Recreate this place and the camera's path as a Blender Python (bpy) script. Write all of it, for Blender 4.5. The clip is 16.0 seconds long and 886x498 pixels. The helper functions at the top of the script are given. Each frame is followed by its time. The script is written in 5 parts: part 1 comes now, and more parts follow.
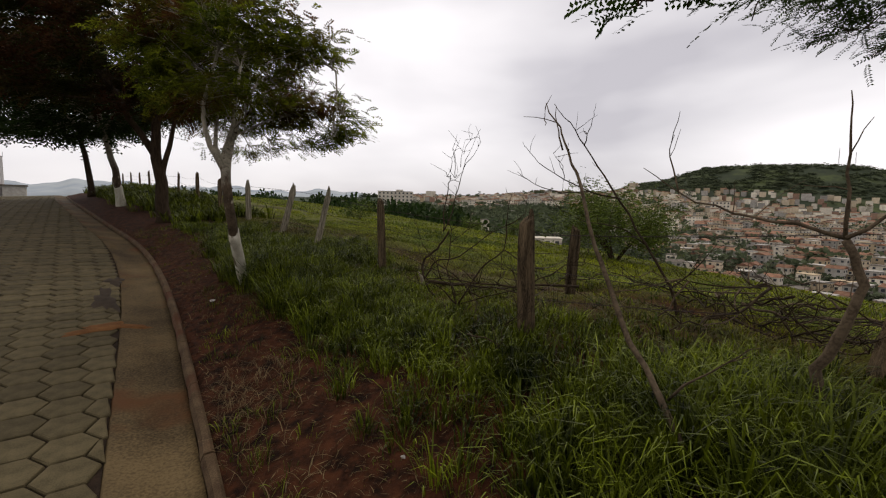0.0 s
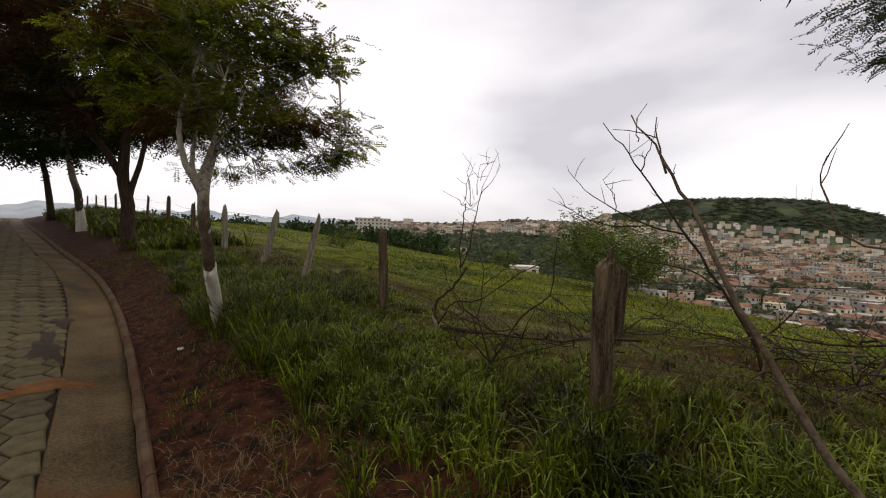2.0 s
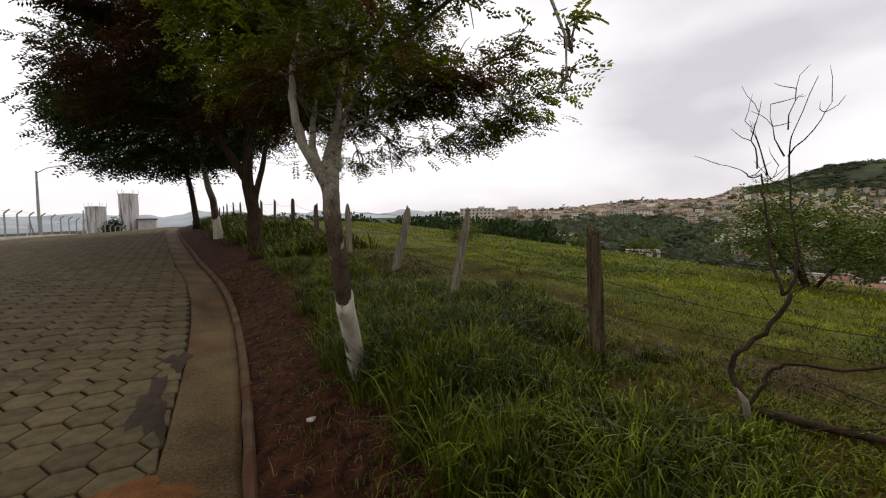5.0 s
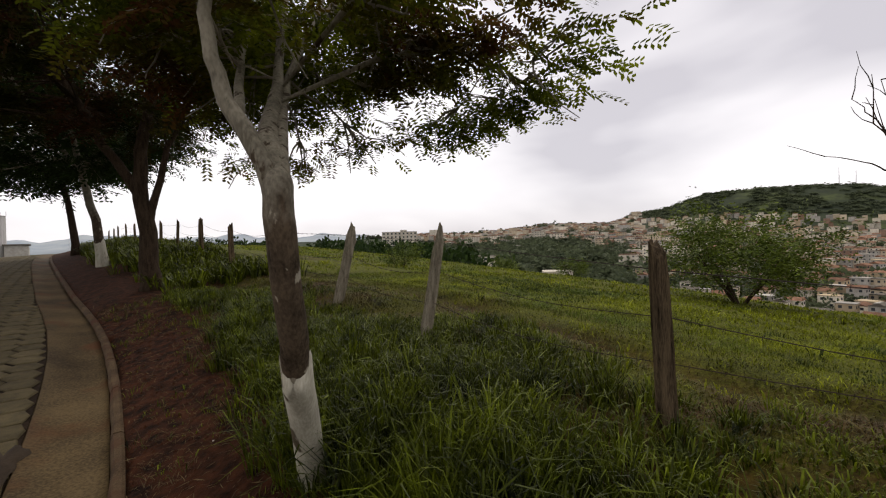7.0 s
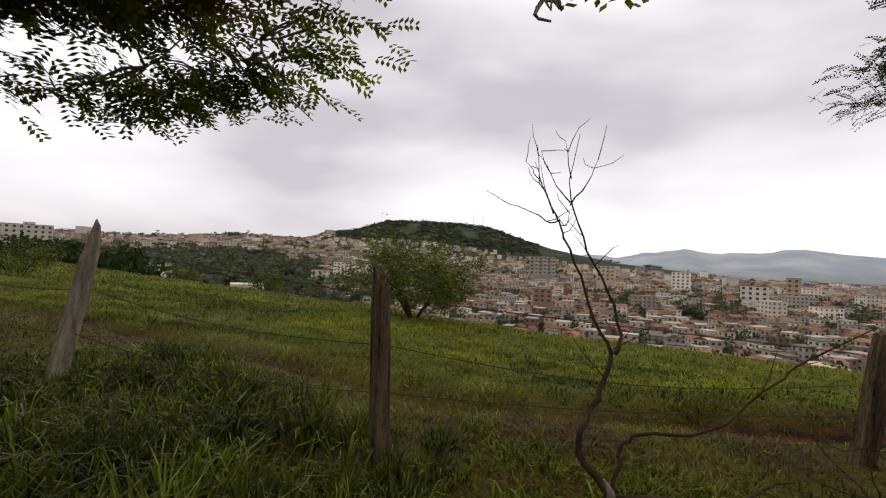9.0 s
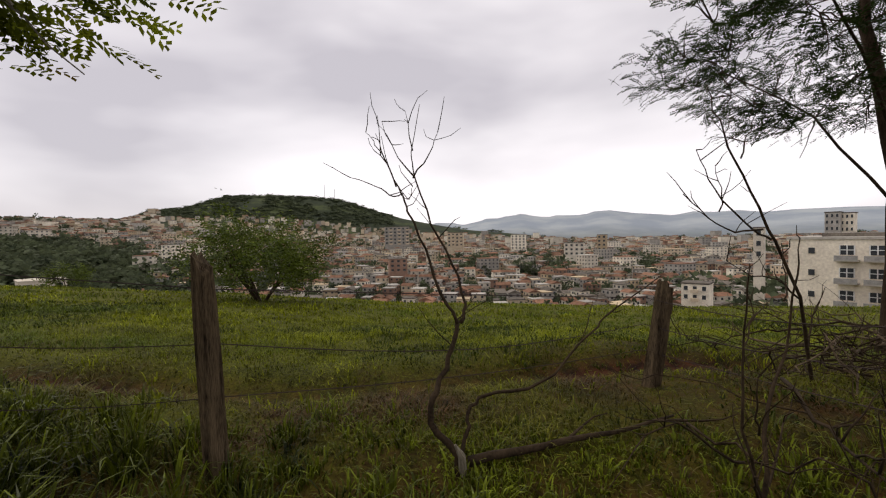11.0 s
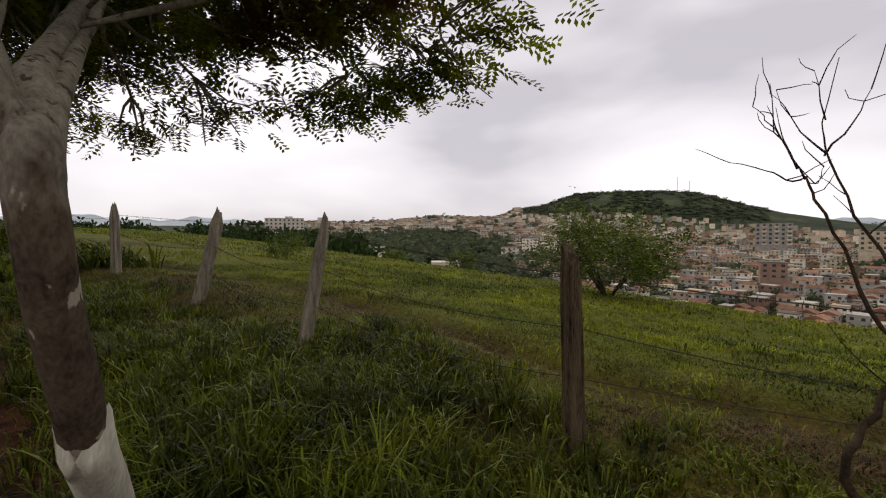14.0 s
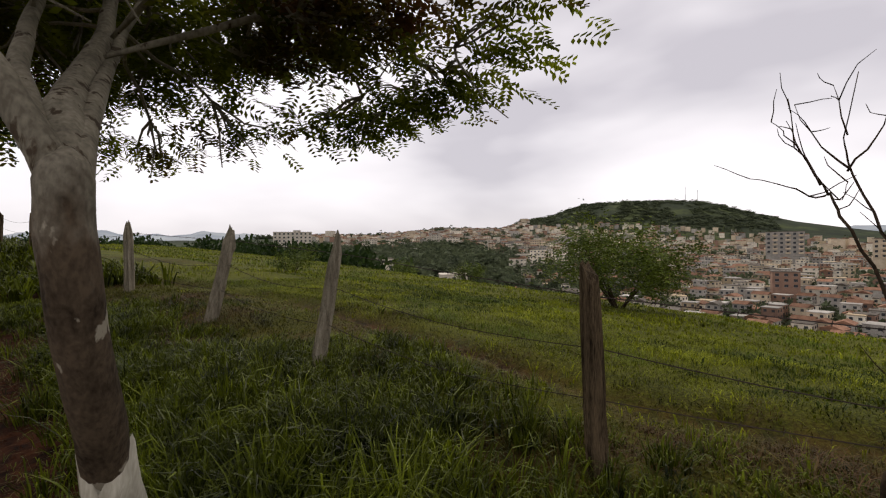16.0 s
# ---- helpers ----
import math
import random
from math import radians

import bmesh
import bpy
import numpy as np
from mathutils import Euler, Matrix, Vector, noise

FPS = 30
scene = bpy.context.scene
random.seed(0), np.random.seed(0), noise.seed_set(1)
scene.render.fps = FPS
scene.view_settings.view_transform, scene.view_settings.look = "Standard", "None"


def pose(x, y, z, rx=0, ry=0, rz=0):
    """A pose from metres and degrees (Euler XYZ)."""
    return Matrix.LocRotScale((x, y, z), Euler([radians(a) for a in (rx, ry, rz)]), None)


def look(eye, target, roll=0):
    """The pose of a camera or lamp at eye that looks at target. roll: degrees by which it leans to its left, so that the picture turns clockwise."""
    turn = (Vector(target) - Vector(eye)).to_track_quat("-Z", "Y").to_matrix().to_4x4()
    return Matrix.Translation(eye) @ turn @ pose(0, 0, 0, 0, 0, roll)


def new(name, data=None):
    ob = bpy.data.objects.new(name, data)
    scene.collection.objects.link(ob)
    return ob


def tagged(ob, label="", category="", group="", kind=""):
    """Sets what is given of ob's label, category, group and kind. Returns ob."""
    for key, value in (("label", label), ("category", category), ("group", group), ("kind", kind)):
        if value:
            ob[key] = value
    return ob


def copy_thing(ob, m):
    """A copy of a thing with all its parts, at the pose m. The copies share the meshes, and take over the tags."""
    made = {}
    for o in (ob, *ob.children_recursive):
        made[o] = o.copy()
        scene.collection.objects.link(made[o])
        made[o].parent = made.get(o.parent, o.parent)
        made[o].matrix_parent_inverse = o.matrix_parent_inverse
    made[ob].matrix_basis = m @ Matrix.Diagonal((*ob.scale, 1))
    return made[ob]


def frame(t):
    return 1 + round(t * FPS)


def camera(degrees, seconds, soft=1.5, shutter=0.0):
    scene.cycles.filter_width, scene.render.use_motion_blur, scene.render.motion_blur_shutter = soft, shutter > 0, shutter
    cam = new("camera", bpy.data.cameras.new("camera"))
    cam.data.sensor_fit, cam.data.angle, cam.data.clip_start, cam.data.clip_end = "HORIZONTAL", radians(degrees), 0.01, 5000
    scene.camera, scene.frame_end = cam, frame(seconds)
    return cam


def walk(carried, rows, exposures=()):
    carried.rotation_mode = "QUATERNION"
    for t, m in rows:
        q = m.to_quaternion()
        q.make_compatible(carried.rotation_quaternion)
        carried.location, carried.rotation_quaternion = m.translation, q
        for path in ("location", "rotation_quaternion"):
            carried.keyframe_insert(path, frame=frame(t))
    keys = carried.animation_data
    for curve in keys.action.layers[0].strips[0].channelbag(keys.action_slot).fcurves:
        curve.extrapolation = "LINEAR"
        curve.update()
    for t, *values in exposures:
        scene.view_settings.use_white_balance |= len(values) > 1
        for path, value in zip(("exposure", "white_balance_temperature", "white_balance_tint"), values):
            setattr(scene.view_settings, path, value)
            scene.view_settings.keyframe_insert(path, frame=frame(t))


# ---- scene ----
cam = camera(90.2, 16.0, soft=1.15)
PATH = [
    (0, (0.318, 0.526, 1.401), (1.607, 2.044, 1.214), 1.17),
    (0.5, (0.321, 0.66, 1.411), (1.417, 2.321, 1.218), 3.02),
    (1, (0.429, 0.86, 1.424), (1.561, 2.501, 1.257), 0.53),
    (1.5, (0.511, 1.093, 1.429), (1.824, 2.595, 1.282), 2.55),
    (2, (0.484, 1.327, 1.443), (1.853, 2.783, 1.383), 1.85),
    (2.5, (0.571, 1.563, 1.451), (1.784, 3.152, 1.414), 1.52),
    (3, (0.609, 1.893, 1.48), (1.502, 3.682, 1.432), -1.57),
    (3.5, (0.609, 2.207, 1.506), (1.495, 3.999, 1.45), -3.35),
    (4, (0.683, 2.564, 1.456), (1.655, 4.31, 1.37), 0.6),
    (4.2, (0.747, 2.745, 1.508), (1.707, 4.495, 1.377), -0.33),
    (6.3, (1.041, 3.919, 1.546), (2.086, 5.624, 1.499), -0.33),
    (6.5, (1.046, 4.071, 1.496), (2.108, 5.765, 1.456), 0.44),
    (7, (1.155, 4.438, 1.511), (2.434, 5.975, 1.496), -1.66),
    (7.5, (1.318, 4.6, 1.518), (2.813, 5.928, 1.505), 0.24),
    (8, (1.447, 4.685, 1.551), (3.11, 5.797, 1.567), 1.71),
    (8.5, (1.526, 4.732, 1.553), (3.386, 5.466, 1.587), 2.39),
    (9, (1.369, 4.724, 1.541), (3.324, 5.142, 1.596), 2.25),
    (9.5, (1.467, 4.695, 1.56), (3.461, 4.85, 1.568), 0.38),
    (10, (1.473, 4.683, 1.554), (3.47, 4.579, 1.529), -0.18),
    (10.2, (1.477, 4.68, 1.578), (3.469, 4.51, 1.521), -0.63),
    (12.3, (1.466, 4.67, 1.544), (3.448, 4.413, 1.484), -0.96),
    (12.5, (1.476, 4.666, 1.544), (3.469, 4.503, 1.483), -0.98),
    (13, (1.503, 4.682, 1.554), (3.472, 5.031, 1.512), -1.66),
    (13.5, (1.508, 4.707, 1.536), (3.293, 5.608, 1.492), -0.73),
    (14, (1.455, 4.75, 1.553), (3.07, 5.927, 1.485), -0.09),
    (14.5, (1.449, 4.774, 1.551), (3.082, 5.927, 1.497), 0.81),
    (15, (1.445, 4.784, 1.556), (3.05, 5.976, 1.516), 0.02),
    (15.5, (1.445, 4.788, 1.567), (3.054, 5.976, 1.536), 0.64),
    (16, (1.439, 4.795, 1.59), (3.036, 5.999, 1.577), -0.66),
]
walk(cam, [(t, look(e, g, r)) for t, e, g, r in PATH], exposures=[(0, 0.08, 6700, 12), (1.5, 0.26, 6700, 12), (7, 0.28, 6700, 12), (9, 0.14, 6700, 14), (13, 0.12, 6700, 14), (16, 0.18, 6700, 14)])


# ---- light ----
world = bpy.data.worlds.new("overcast")
scene.world = world
world.use_nodes = True
wn, wl = world.node_tree.nodes, world.node_tree.links
wn.clear()
sky = wn.new("ShaderNodeTexSky")
sky.sky_type, sky.sun_disc = "NISHITA", False
sky.sun_elevation, sky.sun_rotation = radians(52), radians(40)
sky_bg = wn.new("ShaderNodeBackground")
sky_bg.inputs["Strength"].default_value = 0.007
wl.new(sky.outputs[0], sky_bg.inputs["Color"])
coord = wn.new("ShaderNodeTexCoord")
mapping = wn.new("ShaderNodeMapping")
mapping.inputs["Scale"].default_value = (1.0, 1.0, 2.8)
wl.new(coord.outputs["Generated"], mapping.inputs["Vector"])
clouds = wn.new("ShaderNodeTexNoise")
clouds.inputs["Scale"].default_value, clouds.inputs["Detail"].default_value = 1.7, 4.0
clouds.inputs["Roughness"].default_value, clouds.inputs["Distortion"].default_value = 0.42, 0.15
wl.new(mapping.outputs[0], clouds.inputs["Vector"])
tone = wn.new("ShaderNodeValToRGB")
tone.color_ramp.elements[0].position, tone.color_ramp.elements[0].color = 0.34, (0.52, 0.51, 0.55, 1)
tone.color_ramp.elements[1].position, tone.color_ramp.elements[1].color = 0.66, (0.96, 0.945, 0.97, 1)
mid = tone.color_ramp.elements.new(0.48)
mid.color = (0.735, 0.725, 0.755, 1)
wl.new(clouds.outputs["Fac"], tone.inputs["Fac"])
cloud_bg = wn.new("ShaderNodeBackground")
cloud_bg.inputs["Strength"].default_value = 1.0
wl.new(tone.outputs["Color"], cloud_bg.inputs["Color"])
both = wn.new("ShaderNodeAddShader")
wl.new(sky_bg.outputs[0], both.inputs[0])
wl.new(cloud_bg.outputs[0], both.inputs[1])
wout = wn.new("ShaderNodeOutputWorld")
wl.new(both.outputs[0], wout.inputs["Surface"])

sun = new("sun", bpy.data.lights.new("sun", "SUN"))
sun.data.energy, sun.data.angle, sun.data.color = 1.1, radians(30), (1.0, 0.955, 0.84)
sun.matrix_world = look((30, 30, 60), (0, 0, 0))


# ---- materials ----
def mat(name, dark, light, rough=0.8, scale=6.0, fine=60.0, bump=0.3, depth=0.01, metal=0.0, random_tint=0.0,
        spec=0.1, stretch=(1, 1, 1), third=None, third_scale=0.8, third_at=(0.5, 0.62), through_light=0.0, upper=None):
    """Two colours mixed by noise at two scales, with fine relief; third: blotches of another colour; upper: (from, to, dark, light) of smoother bark higher up."""
    m = bpy.data.materials.new(name)
    m.use_nodes = True
    n, l = m.node_tree.nodes, m.node_tree.links
    shader = n["Principled BSDF"]
    shader.inputs["Roughness"].default_value = rough
    shader.inputs["Metallic"].default_value = metal
    shader.inputs["Specular IOR Level"].default_value = spec
    tc = n.new("ShaderNodeTexCoord")
    mp = n.new("ShaderNodeMapping")
    mp.inputs["Scale"].default_value = stretch
    l.new(tc.outputs["Object"], mp.inputs["Vector"])
    a = n.new("ShaderNodeTexNoise")
    a.inputs["Scale"].default_value, a.inputs["Detail"].default_value = scale, 4
    b = n.new("ShaderNodeTexNoise")
    b.inputs["Scale"].default_value, b.inputs["Detail"].default_value = fine, 3
    l.new(mp.outputs[0], a.inputs["Vector"])
    l.new(mp.outputs[0], b.inputs["Vector"])
    mx = n.new("ShaderNodeMath")
    mx.operation = "MULTIPLY_ADD"
    mx.inputs[1].default_value = 0.45
    l.new(b.outputs["Fac"], mx.inputs[0])
    sc = n.new("ShaderNodeMath")
    sc.operation = "MULTIPLY"
    sc.inputs[1].default_value = 0.55
    l.new(a.outputs["Fac"], sc.inputs[0])
    l.new(sc.outputs[0], mx.inputs[2])
    ramp = n.new("ShaderNodeValToRGB")
    ramp.color_ramp.elements[0].position, ramp.color_ramp.elements[0].color = 0.36, (*dark, 1)
    ramp.color_ramp.elements[1].position, ramp.color_ramp.elements[1].color = 0.64, (*light, 1)
    l.new(mx.outputs[0], ramp.inputs["Fac"])
    colour = ramp.outputs["Color"]
    if upper:
        sep = n.new("ShaderNodeSeparateXYZ")
        l.new(tc.outputs["Object"], sep.inputs[0])
        patchy = n.new("ShaderNodeTexNoise")
        patchy.inputs["Scale"].default_value, patchy.inputs["Detail"].default_value = 7.0, 4
        l.new(mp.outputs[0], patchy.inputs["Vector"])
        lift = n.new("ShaderNodeMath")
        lift.operation = "MULTIPLY_ADD"
        lift.inputs[1].default_value = 0.9
        l.new(patchy.outputs["Fac"], lift.inputs[0])
        l.new(sep.outputs["Z"], lift.inputs[2])
        up_fac = n.new("ShaderNodeMapRange")
        up_fac.inputs["From Min"].default_value, up_fac.inputs["From Max"].default_value = upper[0] + 0.45, upper[1] + 0.45
        l.new(lift.outputs[0], up_fac.inputs["Value"])
        smooth_bark = n.new("ShaderNodeValToRGB")
        smooth_bark.color_ramp.elements[0].position, smooth_bark.color_ramp.elements[0].color = 0.36, (*upper[2], 1)
        smooth_bark.color_ramp.elements[1].position, smooth_bark.color_ramp.elements[1].color = 0.64, (*upper[3], 1)
        l.new(mx.outputs[0], smooth_bark.inputs["Fac"])
        pale = n.new("ShaderNodeMix")
        pale.data_type = "RGBA"
        l.new(up_fac.outputs[0], pale.inputs["Factor"])
        l.new(colour, pale.inputs["A"])
        l.new(smooth_bark.outputs["Color"], pale.inputs["B"])
        colour = pale.outputs["Result"]
    if third:
        c = n.new("ShaderNodeTexNoise")
        c.inputs["Scale"].default_value, c.inputs["Detail"].default_value = third_scale, 5
        l.new(mp.outputs[0], c.inputs["Vector"])
        cr = n.new("ShaderNodeValToRGB")
        cr.color_ramp.elements[0].position, cr.color_ramp.elements[1].position = third_at
        l.new(c.outputs["Fac"], cr.inputs["Fac"])
        mixer = n.new("ShaderNodeMix")
        mixer.data_type = "RGBA"
        l.new(cr.outputs["Color"], mixer.inputs["Factor"])
        l.new(colour, mixer.inputs["A"])
        mixer.inputs["B"].default_value = (*third, 1)
        colour = mixer.outputs["Result"]
    if random_tint:
        info = n.new("ShaderNodeObjectInfo")
        geo = n.new("ShaderNodeNewGeometry")
        add = n.new("ShaderNodeMath")
        l.new(info.outputs["Random"], add.inputs[0])
        l.new(geo.outputs["Random Per Island"], add.inputs[1])
        fr = n.new("ShaderNodeMath")
        fr.operation = "FRACT"
        l.new(add.outputs[0], fr.inputs[0])
        rng = n.new("ShaderNodeMapRange")
        rng.inputs["To Min"].default_value, rng.inputs["To Max"].default_value = 1 - random_tint, 1 + random_tint
        l.new(fr.outputs[0], rng.inputs["Value"])
        hsv = n.new("ShaderNodeHueSaturation")
        l.new(rng.outputs[0], hsv.inputs["Value"])
        l.new(colour, hsv.inputs["Color"])
        colour = hsv.outputs["Color"]
    l.new(colour, shader.inputs["Base Color"])
    if bump:
        bp = n.new("ShaderNodeBump")
        bp.inputs["Strength"].default_value, bp.inputs["Distance"].default_value = bump, depth
        l.new(mx.outputs[0], bp.inputs["Height"])
        l.new(bp.outputs[0], shader.inputs["Normal"])
    if through_light:
        tl = n.new("ShaderNodeBsdfTranslucent")
        l.new(colour, tl.inputs["Color"])
        ms = n.new("ShaderNodeMixShader")
        ms.inputs["Fac"].default_value = through_light
        l.new(shader.outputs[0], ms.inputs[1])
        l.new(tl.outputs[0], ms.inputs[2])
        l.new(ms.outputs[0], n["Material Output"].inputs["Surface"])
    return m


def plain(name, colour, rough=0.6, metal=0.0, tint=0.0):
    return mat(name, tuple(c * 0.8 for c in colour), tuple(min(1, c * 1.12) for c in colour), rough, 1.2, 14, 0.15, 0.004, metal, tint)


M = {
    "paver": mat("concrete_paver", (0.048, 0.038, 0.019), (0.108, 0.085, 0.044), 0.85, 9, 160, 0.5, 0.004, random_tint=0.2),
    "bedding": mat("earth_joints", (0.012, 0.008, 0.005), (0.035, 0.022, 0.014), 0.95, 8, 90, 0.6, 0.01),
    "gutter": mat("stained_concrete", (0.028, 0.018, 0.008), (0.128, 0.088, 0.040), 0.8, 1.6, 60, 0.5, 0.005, third=(0.085, 0.036, 0.013), third_scale=1.3, third_at=(0.54, 0.68)),
    "kerb": mat("worn_kerb_concrete", (0.04, 0.023, 0.012), (0.105, 0.070, 0.038), 0.85, 6, 110, 0.5, 0.006, third=(0.07, 0.03, 0.015), third_scale=2.0),
    "post": mat("weathered_wood", (0.010, 0.006, 0.003), (0.175, 0.125, 0.072), 0.9, 7, 60, 1.0, 0.02, stretch=(5, 5, 0.4), random_tint=0.2),
    "post_grey": mat("silvered_wood", (0.11, 0.092, 0.062), (0.31, 0.27, 0.20), 0.9, 7, 60, 0.8, 0.01, stretch=(5, 5, 0.5), random_tint=0.12),
    "wire": plain("rusty_wire", (0.06, 0.045, 0.04), 0.7, 0.6),
    "bark_pale": mat("pale_smooth_bark", (0.026, 0.018, 0.011), (0.105, 0.076, 0.049), 0.85, 6, 45, 1.0, 0.01, stretch=(2, 2, 1.1), third=(0.30, 0.265, 0.20), third_scale=9, third_at=(0.63, 0.66), upper=(1.22, 1.46, (0.115, 0.10, 0.073), (0.26, 0.23, 0.175))),
    "bark_limb": mat("pale_grey_limb_bark", (0.115, 0.10, 0.073), (0.27, 0.24, 0.18), 0.85, 5, 40, 0.4, 0.006, stretch=(2, 2, 0.9), third=(0.06, 0.043, 0.027), third_scale=11, third_at=(0.60, 0.64)),
    "bark_dark": mat("dark_rough_bark", (0.018, 0.011, 0.006), (0.062, 0.042, 0.026), 0.9, 8, 50, 0.9, 0.015, stretch=(3, 3, 0.7)),
    "lime": mat("flaking_limewash", (0.30, 0.275, 0.21), (0.50, 0.465, 0.37), 0.9, 6, 50, 0.5, 0.004, stretch=(2.2, 2.2, 0.5), third=(0.10, 0.078, 0.05), third_scale=5, third_at=(0.60, 0.66)),
    "twig": mat("dead_grey_twig", (0.040, 0.028, 0.017), (0.13, 0.095, 0.060), 0.9, 12, 80, 0.6, 0.004),
    "twig_dark": mat("dead_dark_twig", (0.014, 0.009, 0.005), (0.052, 0.035, 0.020), 0.9, 12, 80, 0.6, 0.004),
    "leaf": mat("feathery_leaf", (0.022, 0.036, 0.004), (0.160, 0.180, 0.012), 0.6, 1.6, 9, 0, random_tint=0.4, third=(0.070, 0.030, 0.010), third_scale=1.0, spec=0.06, through_light=0.55),
    "leaf_green": mat("green_leaf", (0.010, 0.022, 0.005), (0.038, 0.062, 0.013), 0.6, 1.6, 9, 0, random_tint=0.3, spec=0.06, through_light=0.35),
    # paler and greyer than the near leaves: distance haze put into the colour
    "hazed_leaf": mat("haze_paled_foliage", (0.048, 0.062, 0.036), (0.110, 0.130, 0.068), 0.8, 0.05, 0.6, 0, random_tint=0.3, through_light=0.35),
    "leaf_brown": mat("shaded_brownish_leaf", (0.010, 0.014, 0.003), (0.062, 0.066, 0.010), 0.6, 1.4, 9, 0, random_tint=0.4, third=(0.048, 0.020, 0.008), third_scale=0.7, third_at=(0.46, 0.58), spec=0.05, through_light=0.42),
    "bush_leaf": mat("bush_leaf", (0.030, 0.050, 0.006), (0.125, 0.160, 0.020), 0.6, 1.2, 6, 0, random_tint=0.5, through_light=0.2),
    "grass": mat("lush_grass_blade", (0.004, 0.008, 0.001), (0.130, 0.158, 0.008), 0.45, 2.6, 11, 0, random_tint=0.68, spec=0.12, through_light=0.2),
    "field_grass": mat("pasture_grass_blade", (0.014, 0.018, 0.002), (0.255, 0.285, 0.011), 0.6, 1.3, 24, 0, random_tint=0.5, third=(0.085, 0.115, 0.012), third_scale=0.55, through_light=0.25),
    "dry": mat("dry_grass_blade", (0.055, 0.038, 0.018), (0.17, 0.125, 0.062), 0.8, 2, 9, 0, random_tint=0.3, through_light=0.15),
    "trodden": mat("trodden_grass_blade", (0.012, 0.013, 0.002), (0.135, 0.135, 0.012), 0.6, 1.6, 20, 0, random_tint=0.5, third=(0.075, 0.045, 0.018), third_scale=1.4, through_light=0.2),
    "weed": mat("weed_leaf", (0.010, 0.018, 0.003), (0.060, 0.085, 0.008), 0.55, 3, 20, 0, random_tint=0.3, through_light=0.2),
    "clod": mat("red_earth_clod", (0.026, 0.010, 0.005), (0.066, 0.026, 0.012), 0.95, 9, 80, 0.6, 0.006),
    "stone": mat("pale_stone", (0.25, 0.23, 0.20), (0.48, 0.45, 0.4), 0.85, 9, 60, 0.5, 0.006),
    "wall_white": mat("white_render", (0.52, 0.46, 0.37), (0.80, 0.73, 0.60), 0.85, 0.3, 3, 0, random_tint=0.25),
    "wall_cream": mat("cream_render", (0.46, 0.37, 0.26), (0.62, 0.52, 0.38), 0.85, 0.3, 3, 0, random_tint=0.2),
    "wall_grey": mat("grey_render", (0.27, 0.25, 0.22), (0.44, 0.41, 0.36), 0.85, 0.3, 3, 0, random_tint=0.2),
    "wall_brick": mat("bare_brick_wall", (0.20, 0.125, 0.09), (0.31, 0.195, 0.14), 0.9, 0.3, 3, 0, random_tint=0.2),
    "wall_ochre": mat("ochre_render", (0.38, 0.29, 0.18), (0.50, 0.40, 0.27), 0.9, 0.3, 3, 0, random_tint=0.2),
    "roof": mat("clay_tile_roof", (0.125, 0.066, 0.042), (0.285, 0.155, 0.098), 0.9, 0.5, 4, 0, random_tint=0.3),
    "roof_grey": mat("fibre_cement_roof", (0.075, 0.065, 0.053), (0.19, 0.165, 0.135), 0.9, 0.4, 4, 0, random_tint=0.25),
    "pane": plain("dark_window_glass", (0.05, 0.055, 0.06), 0.2),
    "concrete": mat("grey_concrete", (0.22, 0.215, 0.20), (0.38, 0.37, 0.35), 0.85, 1.5, 20, 0.3, 0.01),
    "tank_paint": mat("streaked_white_tank", (0.40, 0.38, 0.36), (0.62, 0.60, 0.58), 0.8, 0.7, 6, 0.1, 0.01, stretch=(3, 3, 0.25), third=(0.16, 0.13, 0.11), third_scale=0.5),
    "steel": plain("galvanised_steel", (0.25, 0.25, 0.26), 0.5, 0.7),
    "pavement": mat("dusty_pavement", (0.20, 0.185, 0.16), (0.34, 0.315, 0.28), 0.9, 1.2, 30, 0.3, 0.005),
    "stain": mat("dark_damp_stain", (0.018, 0.012, 0.007), (0.045, 0.030, 0.018), 0.7, 9, 90, 0.4, 0.003),
    "spill": mat("spilled_orange_earth", (0.085, 0.036, 0.012), (0.165, 0.075, 0.026), 0.95, 9, 90, 0.5, 0.005),
    "frame": plain("white_window_frame", (0.7, 0.7, 0.68), 0.5),
    "plastic": plain("white_litter_plastic", (0.7, 0.7, 0.68), 0.4),
    "black_cloth": plain("black_plastic_scrap", (0.015, 0.015, 0.016), 0.5),
}


# ---- helpers of this scene ----
def mesh(name, verts, faces, material, parent=None, label="", smooth=False):
    me = bpy.data.meshes.new(name)
    me.from_pydata([tuple(v) for v in verts], [], [tuple(f) for f in faces])
    me.materials.append(material)
    if smooth:
        me.polygons.foreach_set("use_smooth", [True] * len(me.polygons))
    me.update()
    ob = new(name, me)
    if parent:
        ob.parent = parent
    if label:
        ob["label"] = label
    return ob


